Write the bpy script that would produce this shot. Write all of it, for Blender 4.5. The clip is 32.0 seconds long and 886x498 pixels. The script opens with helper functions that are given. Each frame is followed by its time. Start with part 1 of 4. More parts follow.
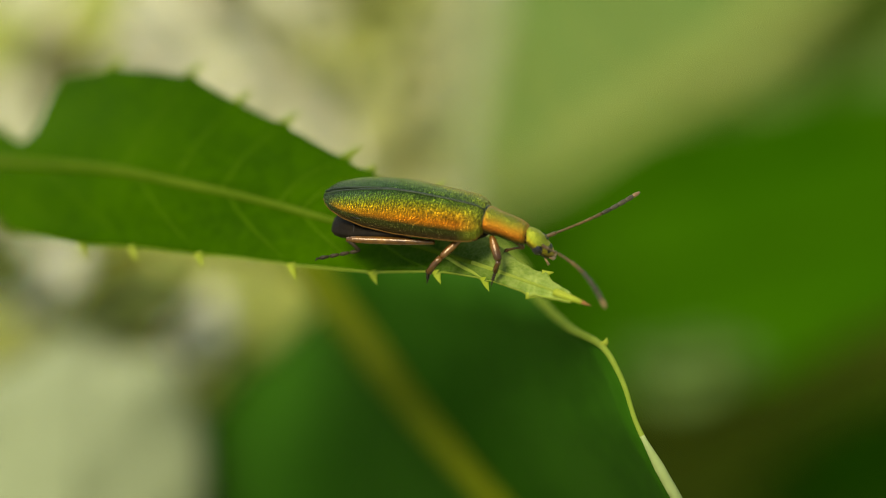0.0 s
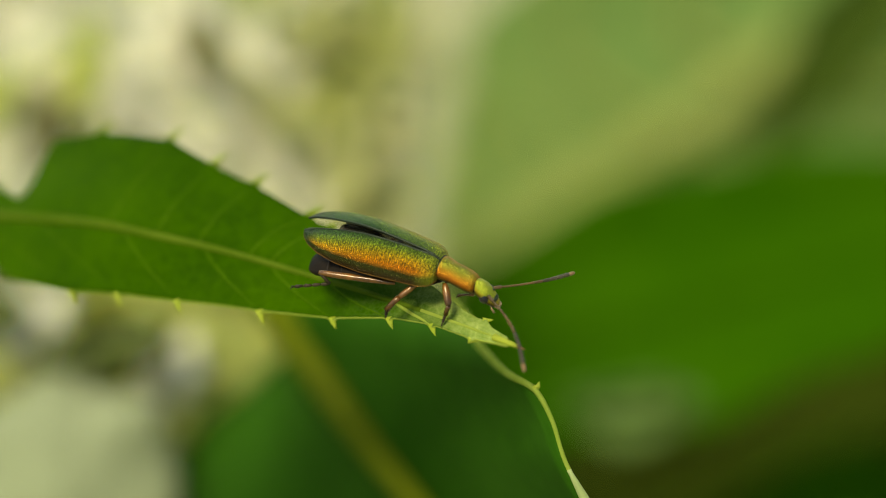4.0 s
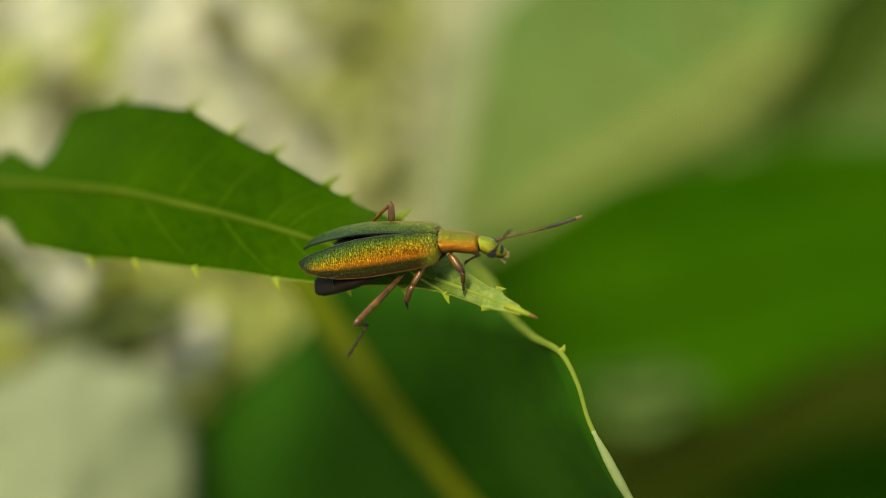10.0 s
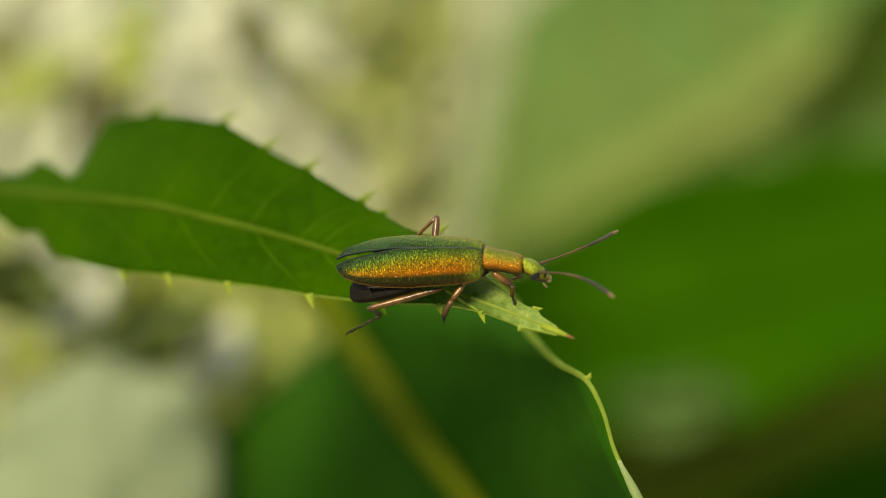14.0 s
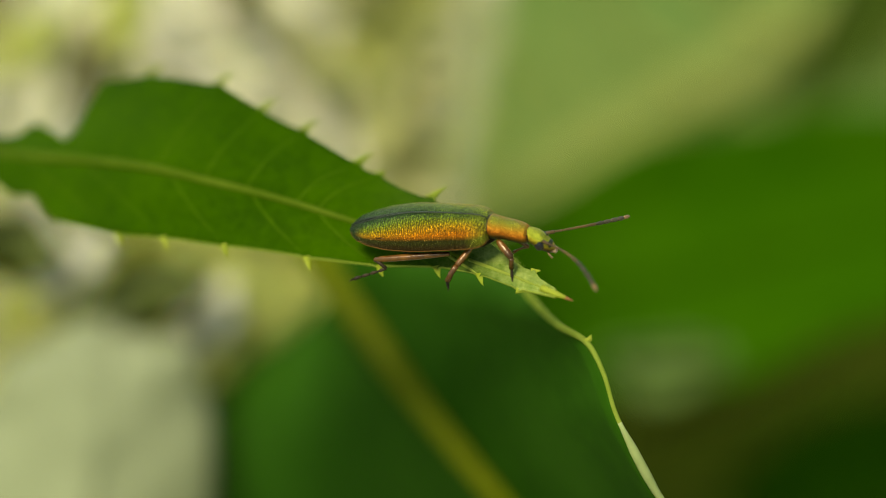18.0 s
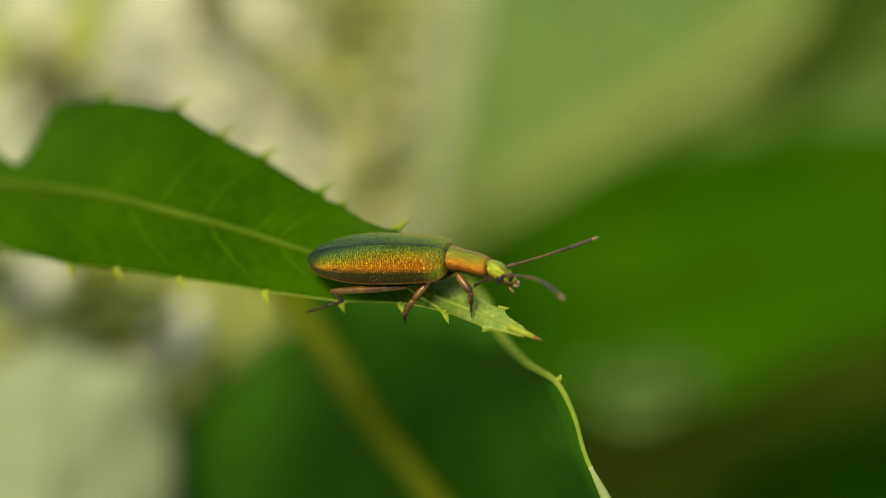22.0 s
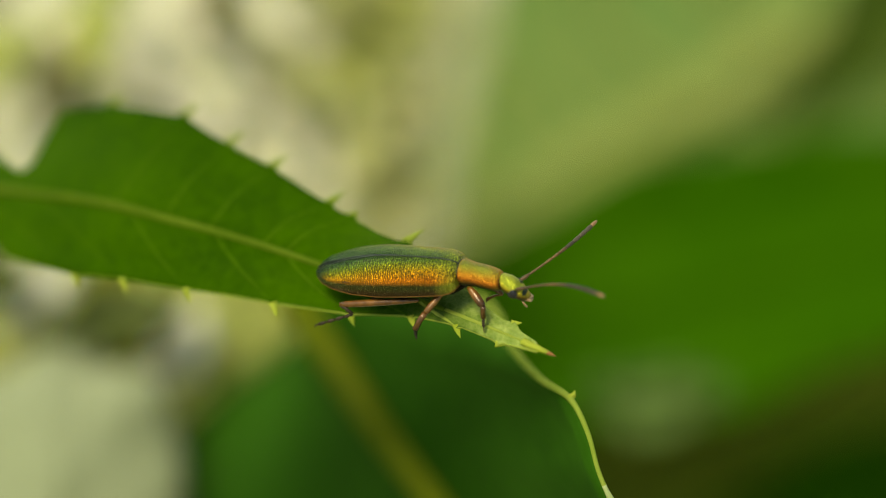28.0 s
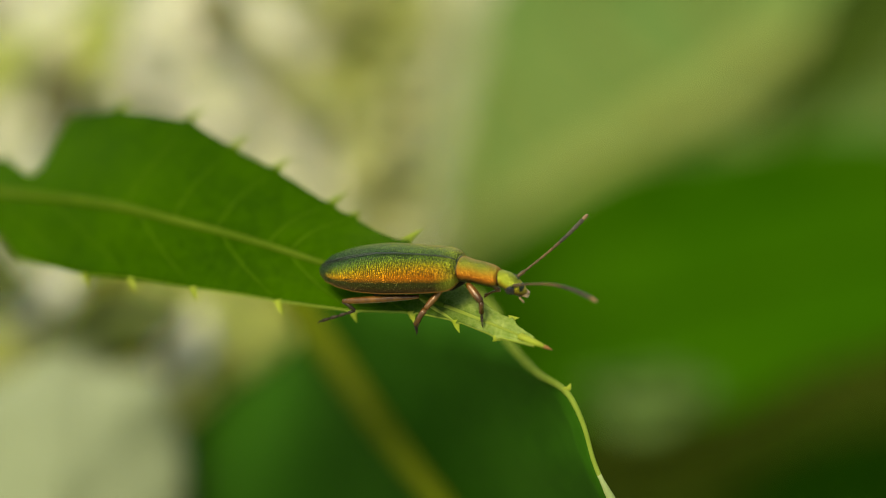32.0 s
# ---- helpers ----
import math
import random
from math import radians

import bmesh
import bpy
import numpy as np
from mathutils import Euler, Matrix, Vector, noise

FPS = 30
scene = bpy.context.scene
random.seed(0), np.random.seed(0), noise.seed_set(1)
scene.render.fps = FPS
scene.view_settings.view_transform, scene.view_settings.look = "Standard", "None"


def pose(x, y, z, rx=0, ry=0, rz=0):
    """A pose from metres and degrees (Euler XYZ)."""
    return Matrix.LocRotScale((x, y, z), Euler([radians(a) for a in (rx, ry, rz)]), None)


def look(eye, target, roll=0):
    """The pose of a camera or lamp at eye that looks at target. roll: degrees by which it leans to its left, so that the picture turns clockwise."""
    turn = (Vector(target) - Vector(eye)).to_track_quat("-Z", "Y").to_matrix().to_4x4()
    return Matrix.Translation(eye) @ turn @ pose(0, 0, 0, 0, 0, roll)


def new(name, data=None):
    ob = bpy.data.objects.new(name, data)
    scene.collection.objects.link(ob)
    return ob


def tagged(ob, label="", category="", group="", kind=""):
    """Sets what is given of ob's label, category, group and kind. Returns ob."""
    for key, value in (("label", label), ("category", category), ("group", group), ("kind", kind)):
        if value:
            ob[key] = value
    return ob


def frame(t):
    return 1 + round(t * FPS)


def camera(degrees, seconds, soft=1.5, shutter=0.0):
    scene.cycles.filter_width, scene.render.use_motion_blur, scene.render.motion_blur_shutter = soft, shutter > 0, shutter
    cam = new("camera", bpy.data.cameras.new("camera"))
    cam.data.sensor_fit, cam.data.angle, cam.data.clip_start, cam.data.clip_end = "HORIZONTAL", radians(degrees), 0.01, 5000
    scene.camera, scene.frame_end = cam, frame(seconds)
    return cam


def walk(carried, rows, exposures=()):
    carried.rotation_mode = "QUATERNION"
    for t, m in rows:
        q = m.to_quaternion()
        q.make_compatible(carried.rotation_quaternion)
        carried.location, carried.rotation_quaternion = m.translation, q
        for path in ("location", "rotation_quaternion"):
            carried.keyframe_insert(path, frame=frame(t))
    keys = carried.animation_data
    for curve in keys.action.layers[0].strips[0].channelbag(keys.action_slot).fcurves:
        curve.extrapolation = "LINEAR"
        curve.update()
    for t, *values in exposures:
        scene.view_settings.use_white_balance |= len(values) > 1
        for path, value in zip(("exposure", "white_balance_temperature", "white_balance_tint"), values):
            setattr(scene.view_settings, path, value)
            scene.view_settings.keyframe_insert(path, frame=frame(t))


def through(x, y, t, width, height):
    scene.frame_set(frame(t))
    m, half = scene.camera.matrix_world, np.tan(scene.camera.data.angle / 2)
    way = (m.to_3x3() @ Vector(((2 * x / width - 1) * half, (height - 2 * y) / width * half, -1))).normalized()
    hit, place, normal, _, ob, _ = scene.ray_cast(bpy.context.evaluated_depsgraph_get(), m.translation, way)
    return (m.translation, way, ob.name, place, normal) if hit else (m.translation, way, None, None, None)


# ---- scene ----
# A small metallic beetle on the spiny tip of a leaf, filmed from a hand's width away.
cam = camera(20.0, 32.0, soft=1.0)
CAMERA_ROWS = [
    (0.0, pose(0.00033, -0.07957, 0.49506, 59.765, 1.569, -0.569)),
    (0.5, pose(-0.00023, -0.08028, 0.49523, 59.766, 1.125, -0.850)),
    (1.0, pose(-0.00036, -0.08064, 0.49638, 59.597, 1.274, -1.422)),
    (1.5, pose(0.00026, -0.08073, 0.49557, 60.095, 1.323, -0.913)),
    (2.0, pose(0.00068, -0.07934, 0.49572, 60.110, 1.075, -0.384)),
    (2.5, pose(0.00005, -0.07682, 0.49412, 60.172, 1.050, -0.423)),
    (3.0, pose(0.00212, -0.08750, 0.49992, 60.046, 1.631, -0.934)),
    (3.5, pose(0.00128, -0.08867, 0.50051, 60.498, 1.046, -1.001)),
    (5.5, pose(0.00158, -0.09120, 0.50128, 61.226, 0.504, -0.436)),
    (6.0, pose(0.00078, -0.09128, 0.50212, 61.024, 0.581, -0.708)),
    (6.5, pose(0.00066, -0.09054, 0.50094, 61.577, 0.552, -0.449)),
    (7.0, pose(0.00152, -0.09017, 0.50046, 61.685, 0.412, -0.439)),
    (7.5, pose(0.00071, -0.08955, 0.49997, 60.979, 1.014, -0.649)),
    (8.0, pose(0.00123, -0.08897, 0.50014, 60.824, 0.322, -0.094)),
    (8.5, pose(0.00130, -0.09020, 0.50098, 60.305, 0.397, -0.165)),
    (9.0, pose(0.00038, -0.09159, 0.50092, 60.250, 0.498, -0.414)),
    (9.5, pose(0.00105, -0.09136, 0.50014, 60.589, 0.653, -0.355)),
    (10.0, pose(0.00111, -0.09107, 0.50013, 60.949, 0.247, -0.205)),
    (10.5, pose(0.00052, -0.08954, 0.50075, 60.278, 0.631, -0.444)),
    (11.0, pose(0.00058, -0.09029, 0.50110, 60.629, 0.070, -0.340)),
    (11.5, pose(0.00078, -0.09071, 0.50122, 60.336, 0.373, -0.214)),
    (12.0, pose(0.00099, -0.09067, 0.50110, 60.277, 0.803, -0.142)),
    (12.5, pose(0.00081, -0.09013, 0.50072, 60.400, 0.445, 0.128)),
    (13.0, pose(0.00018, -0.08967, 0.50091, 60.404, 0.226, -0.107)),
    (13.5, pose(0.00059, -0.08974, 0.50078, 60.728, 0.096, 0.447)),
    (15.5, pose(-0.00031, -0.08723, 0.50000, 60.715, 0.107, 0.094)),
    (16.0, pose(-0.00010, -0.08655, 0.49990, 60.414, 0.262, 0.244)),
    (16.5, pose(0.00004, -0.08629, 0.49975, 60.567, 0.085, 0.356)),
    (17.0, pose(-0.00001, -0.08680, 0.49958, 60.379, -0.011, 0.310)),
    (17.5, pose(0.00002, -0.08758, 0.50025, 60.188, 0.028, -0.040)),
    (18.0, pose(0.00002, -0.08918, 0.50046, 59.827, 0.033, 0.092)),
    (18.5, pose(-0.00032, -0.08856, 0.50044, 59.882, 0.082, 0.016)),
    (19.0, pose(-0.00003, -0.08661, 0.50000, 60.000, -0.005, 0.001)),
    (19.5, pose(0.00000, -0.08601, 0.49971, 60.199, -0.305, -0.037)),
    (20.0, pose(-0.00013, -0.08495, 0.49941, 59.896, -0.213, 0.229)),
    (20.5, pose(-0.00017, -0.08536, 0.49937, 59.811, 0.011, -0.035)),
    (21.0, pose(-0.00005, -0.08559, 0.49903, 59.688, -0.143, -0.188)),
    (21.5, pose(0.00072, -0.08480, 0.49887, 59.806, -0.246, -0.235)),
    (22.0, pose(0.00067, -0.08476, 0.49971, 59.714, -0.432, -0.133)),
    (22.5, pose(0.00010, -0.08480, 0.49882, 59.701, -0.435, 0.100)),
    (23.0, pose(-0.00005, -0.08488, 0.49862, 59.361, -0.151, -0.300)),
    (23.5, pose(0.00166, -0.08480, 0.49834, 59.209, 0.085, -0.114)),
    (24.0, pose(0.00167, -0.08340, 0.49802, 58.996, -0.245, -0.004)),
    (24.5, pose(0.00048, -0.08275, 0.49773, 59.321, -0.581, 0.287)),
    (25.0, pose(0.00045, -0.08278, 0.49846, 59.321, -0.438, 0.033)),
    (25.5, pose(0.00023, -0.08363, 0.49849, 59.654, -0.515, 0.089)),
    (26.0, pose(0.00051, -0.08323, 0.49883, 59.921, -0.898, 0.318)),
    (26.5, pose(0.00071, -0.08208, 0.49854, 59.738, -1.049, 0.347)),
    (28.5, pose(0.00062, -0.08320, 0.49913, 59.714, -0.533, 0.269)),
    (29.0, pose(0.00021, -0.08401, 0.49897, 59.603, -0.564, 0.243)),
    (29.5, pose(0.00050, -0.08500, 0.49944, 59.599, -0.682, 0.020)),
    (30.0, pose(0.00076, -0.08439, 0.49966, 59.760, -0.755, 0.149)),
    (30.5, pose(0.00064, -0.08374, 0.49941, 60.072, -0.878, 0.008)),
    (31.0, pose(0.00059, -0.08338, 0.49941, 60.083, -0.919, 0.112)),
    (31.5, pose(0.00043, -0.08409, 0.49981, 60.050, -0.592, 0.315)),
    (32.0, pose(0.00035, -0.08576, 0.50020, 59.996, -0.469, -0.034)),
]
walk(cam, CAMERA_ROWS, [(0, 1.02, 8500, 0), (3.5, 1.03, 8500, 0), (7, 0.93, 8500, 0), (13, 0.93, 8500, 0), (18, 0.96, 8500, 0), (22, 0.95, 8500, 0), (24.5, 1.03, 8500, 0), (26.5, 1.05, 8500, 0), (29, 0.97, 8500, 0), (32, 0.97, 8500, 0)])

# ---- light ----
world = bpy.data.worlds.new("world")
scene.world = world
world.use_nodes = True
sky = world.node_tree.nodes.new("ShaderNodeTexSky")
sky.sky_type, sky.sun_disc = "NISHITA", False
sky.sun_elevation, sky.sun_rotation = radians(58), radians(-40)
world.node_tree.links.new(sky.outputs[0], world.node_tree.nodes["Background"].inputs[0])
world.node_tree.nodes["Background"].inputs[1].default_value = 0.13
SUN_AT = Vector((-0.3, -0.5, 0.9))
sun = new("sun", bpy.data.lights.new("sun", "SUN"))
sun.data.energy, sun.data.angle, sun.data.color = 2.8, radians(20), (1.0, 0.94, 0.82)
sun.matrix_world = look(SUN_AT, (0, 0, 0))

# ---- the plan's axes ----
MM = 0.001
CENTRE = Vector((0, 0, 0.45))
RIGHT, DEEP, UP = Vector((1, 0, 0)), Vector((0, math.cos(radians(30)), -0.5)), Vector((0, 0.5, math.cos(radians(30))))


def at(x, u, z):
    """A place in millimetres from the beetle's stand: to the right, up and away, seen along a line that falls by 30 degrees."""
    return CENTRE + (RIGHT * x + UP * u + DEEP * z) * MM


def curve_point(points, s):
    """A smooth line through points, s from 0 to 1."""
    n = len(points) - 1
    i = min(int(s * n), n - 1)
    t = s * n - i
    p1, p2 = points[i], points[i + 1]
    p0 = points[i - 1] if i else p1 * 2 - p2
    p3 = points[i + 2] if i + 2 <= n else p2 * 2 - p1
    return 0.5 * (2 * p1 + (p2 - p0) * t + (2 * p0 - 5 * p1 + 4 * p2 - p3) * t * t + (3 * p1 - p0 - 3 * p2 + p3) * t ** 3)


# ---- materials ----
def material(name):
    m = bpy.data.materials.new(name)
    m.use_nodes = True
    t = m.node_tree
    return m, t, t.nodes["Principled BSDF"]


def node(t, kind, **inputs):
    n = t.nodes.new(kind)
    for key, value in inputs.items():
        n.inputs[key].default_value = value
    return n


def ramp(t, source, stops):
    r = t.nodes.new("ShaderNodeValToRGB")
    e = r.color_ramp.elements
    while len(e) < len(stops):
        e.new(0.5)
    for k, (p, c) in zip(e, stops):
        k.position, k.color = p, (*c, 1)
    t.links.new(source, r.inputs[0])
    return r.outputs[0]


def noise_of(t, scale, detail=4, rough=0.55, source="Object"):
    c = t.nodes.new("ShaderNodeTexCoord")
    n = node(t, "ShaderNodeTexNoise", Scale=scale, Detail=detail, Roughness=rough)
    t.links.new(c.outputs[source], n.inputs["Vector"])
    return n.outputs["Fac"]


def mixed(t, fac, a, b, mode="MIX"):
    m = t.nodes.new("ShaderNodeMix")
    m.data_type, m.blend_type = "RGBA", mode
    for sock, v in ((m.inputs[0], fac), (m.inputs[6], a), (m.inputs[7], b)):
        if isinstance(v, (int, float)):
            sock.default_value = v
        elif isinstance(v, tuple):
            sock.default_value = (*v, 1)
        else:
            t.links.new(v, sock)
    return m.outputs[2]


def bump(t, bsdf, height, strength, distance):
    b = node(t, "ShaderNodeBump", Strength=strength, Distance=distance)
    t.links.new(height, b.inputs["Height"])
    t.links.new(b.outputs[0], bsdf.inputs["Normal"])


def leaf_material(name, dark, light, rough=0.5, through=0.35, veins=1.0, grain=1400.0, vein_tint=None, tip=None):
    """A leaf: mottled green, a net of fine veins, light that shines through."""
    m, t, p = material(name)
    big, fine = noise_of(t, grain * 0.12), noise_of(t, grain)
    col = ramp(t, big, [(0.3, dark), (0.7, light)])
    col = mixed(t, 0.35, col, ramp(t, fine, [(0.3, tuple(c * 0.6 for c in dark)), (0.75, light)]))
    tc = t.nodes.new("ShaderNodeTexCoord")
    v = node(t, "ShaderNodeTexVoronoi", Scale=grain * 0.9)
    v.feature = "DISTANCE_TO_EDGE"
    t.links.new(tc.outputs["Object"], v.inputs["Vector"])
    net = ramp(t, v.outputs["Distance"], [(0.0, (1, 1, 1)), (0.09, (0, 0, 0))])
    if vein_tint:
        k = t.nodes.new("ShaderNodeMath")
        k.operation = "MULTIPLY"
        k.inputs[1].default_value = 0.35 * veins
        t.links.new(net, k.inputs[0])
        col = mixed(t, k.outputs[0], col, vein_tint)
    shine = mixed(t, 0.6, col, tuple(min(1, c * 1.6) for c in light))
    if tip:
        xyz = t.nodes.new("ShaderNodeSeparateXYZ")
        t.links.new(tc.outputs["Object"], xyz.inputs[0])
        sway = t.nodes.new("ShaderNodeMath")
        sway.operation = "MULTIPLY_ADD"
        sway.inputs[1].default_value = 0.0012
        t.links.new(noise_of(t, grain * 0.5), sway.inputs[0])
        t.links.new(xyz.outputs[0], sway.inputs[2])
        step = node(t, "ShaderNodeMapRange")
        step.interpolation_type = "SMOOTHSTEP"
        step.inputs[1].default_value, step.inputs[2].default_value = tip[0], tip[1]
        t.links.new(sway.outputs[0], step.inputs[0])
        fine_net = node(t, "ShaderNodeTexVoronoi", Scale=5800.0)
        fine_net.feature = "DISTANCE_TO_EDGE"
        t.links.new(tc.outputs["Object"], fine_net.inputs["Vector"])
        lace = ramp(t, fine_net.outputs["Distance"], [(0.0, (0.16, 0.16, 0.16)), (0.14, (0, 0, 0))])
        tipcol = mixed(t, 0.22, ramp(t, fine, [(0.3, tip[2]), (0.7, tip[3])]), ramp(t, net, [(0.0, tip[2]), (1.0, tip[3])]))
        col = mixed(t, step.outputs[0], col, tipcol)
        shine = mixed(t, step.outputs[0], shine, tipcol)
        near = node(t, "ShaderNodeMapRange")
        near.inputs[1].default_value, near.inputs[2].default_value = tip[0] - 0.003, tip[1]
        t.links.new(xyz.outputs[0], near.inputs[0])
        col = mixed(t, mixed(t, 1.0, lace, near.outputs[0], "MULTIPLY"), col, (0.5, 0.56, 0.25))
    t.links.new(col, p.inputs["Base Color"])
    p.inputs["Roughness"].default_value = rough
    p.inputs["Specular IOR Level"].default_value = 0.01
    bump(t, p, v.outputs["Distance"], 0.35 * veins, 0.00006)
    tr = t.nodes.new("ShaderNodeBsdfTranslucent")
    t.links.new(shine, tr.inputs[0])
    mx = t.nodes.new("ShaderNodeMixShader")
    mx.inputs[0].default_value = through
    t.links.new(p.outputs[0], mx.inputs[1])
    t.links.new(tr.outputs[0], mx.inputs[2])
    t.links.new(mx.outputs[0], t.nodes["Material Output"].inputs[0])
    return m


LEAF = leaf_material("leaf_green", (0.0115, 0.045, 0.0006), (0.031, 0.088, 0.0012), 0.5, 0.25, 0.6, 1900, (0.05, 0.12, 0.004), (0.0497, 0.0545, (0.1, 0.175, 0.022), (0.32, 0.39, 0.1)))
LEAF_LOW = leaf_material("leaf_dark_green", (0.0125, 0.059, 0.0034), (0.028, 0.099, 0.0078), 0.55, 0.2, 0.5, 900)
LEAF_FAR = leaf_material("leaf_mid_green", (0.016, 0.075, 0.0015), (0.035, 0.11, 0.003), 0.55, 0.25, 0.5, 500)
LEAF_PALE = leaf_material("leaf_pale_green", (0.088, 0.16, 0.04), (0.142, 0.228, 0.067), 0.6, 0.3, 0.5, 300)
LEAF_GREY = leaf_material("leaf_grey_green", (0.245, 0.288, 0.165), (0.325, 0.365, 0.228), 0.6, 0.3, 0.5, 300)
LEAF_CREAM = leaf_material("leaf_cream", (0.77, 0.76, 0.55), (0.88, 0.87, 0.73), 0.7, 0.4, 0.4, 300)
LEAF_OLIVE = leaf_material("leaf_olive", (0.36, 0.39, 0.12), (0.54, 0.56, 0.24), 0.6, 0.4, 0.4, 300)
# Dark brown-green, with the shade deep among the leaves put into the colour.
LEAF_SHADE = leaf_material("leaf_shade_painted", (0.014, 0.03, 0.002), (0.034, 0.048, 0.005), 0.7, 0.1, 0.4, 300)
RIB = leaf_material("leaf_rib", (0.085, 0.12, 0.006), (0.15, 0.18, 0.013), 0.5, 0.3, 0.5, 1200)
RIB_PALE = leaf_material("leaf_rib_pale", (0.25, 0.32, 0.12), (0.34, 0.41, 0.17), 0.55, 0.3, 0.4, 500)
RIM = leaf_material("leaf_rim", (0.16, 0.26, 0.02), (0.32, 0.38, 0.08), 0.5, 0.4, 0.5, 1200)
THORN = leaf_material("leaf_thorn", (0.25, 0.33, 0.025), (0.44, 0.48, 0.09), 0.5, 0.4, 0.3, 1500)
THORN_TIP = leaf_material("thorn_brown", (0.2, 0.09, 0.03), (0.35, 0.18, 0.08), 0.6, 0.2, 0.3, 1500)
VEIN = leaf_material("leaf_vein", (0.034, 0.09, 0.0025), (0.058, 0.125, 0.006), 0.5, 0.25, 0.5, 1200)
LEAF_MOSS = leaf_material("leaf_moss", (0.18, 0.17, 0.08), (0.3, 0.28, 0.15), 0.7, 0.2, 0.4, 300)
LEAF_STRAW = leaf_material("leaf_straw", (0.34, 0.37, 0.15), (0.54, 0.55, 0.28), 0.7, 0.3, 0.4, 100)
LEAF_DUSK = leaf_material("leaf_dusk", (0.09, 0.12, 0.03), (0.15, 0.17, 0.06), 0.6, 0.3, 0.4, 300)
RIB_MAIN = leaf_material("leaf_rib_green", (0.055, 0.108, 0.006), (0.098, 0.15, 0.014), 0.5, 0.3, 0.5, 1200)
RIM_WHITE = leaf_material("leaf_rim_pale", (0.26, 0.34, 0.1), (0.42, 0.48, 0.24), 0.5, 0.4, 0.5, 1200)
LEAF_LIME = leaf_material("leaf_lime", (0.4, 0.46, 0.1), (0.62, 0.66, 0.24), 0.6, 0.4, 0.4, 300)
LEAF_FERN = leaf_material("leaf_fern", (0.36, 0.37, 0.15), (0.48, 0.48, 0.24), 0.6, 0.3, 0.4, 300)
LEAF_CORNER = leaf_material("leaf_corner_dim", (0.036, 0.07, 0.009), (0.06, 0.1, 0.015), 0.6, 0.2, 0.4, 300)
RIB_FAR = leaf_material("leaf_rib_far", (0.2, 0.245, 0.06), (0.28, 0.325, 0.1), 0.55, 0.3, 0.4, 500)
LEAF_MURK = leaf_material("leaf_murk", (0.13, 0.15, 0.018), (0.19, 0.205, 0.032), 0.6, 0.2, 0.4, 300)
STEM = leaf_material("stem_green", (0.07, 0.1, 0.02), (0.14, 0.16, 0.05), 0.6, 0.0, 0.4, 400)


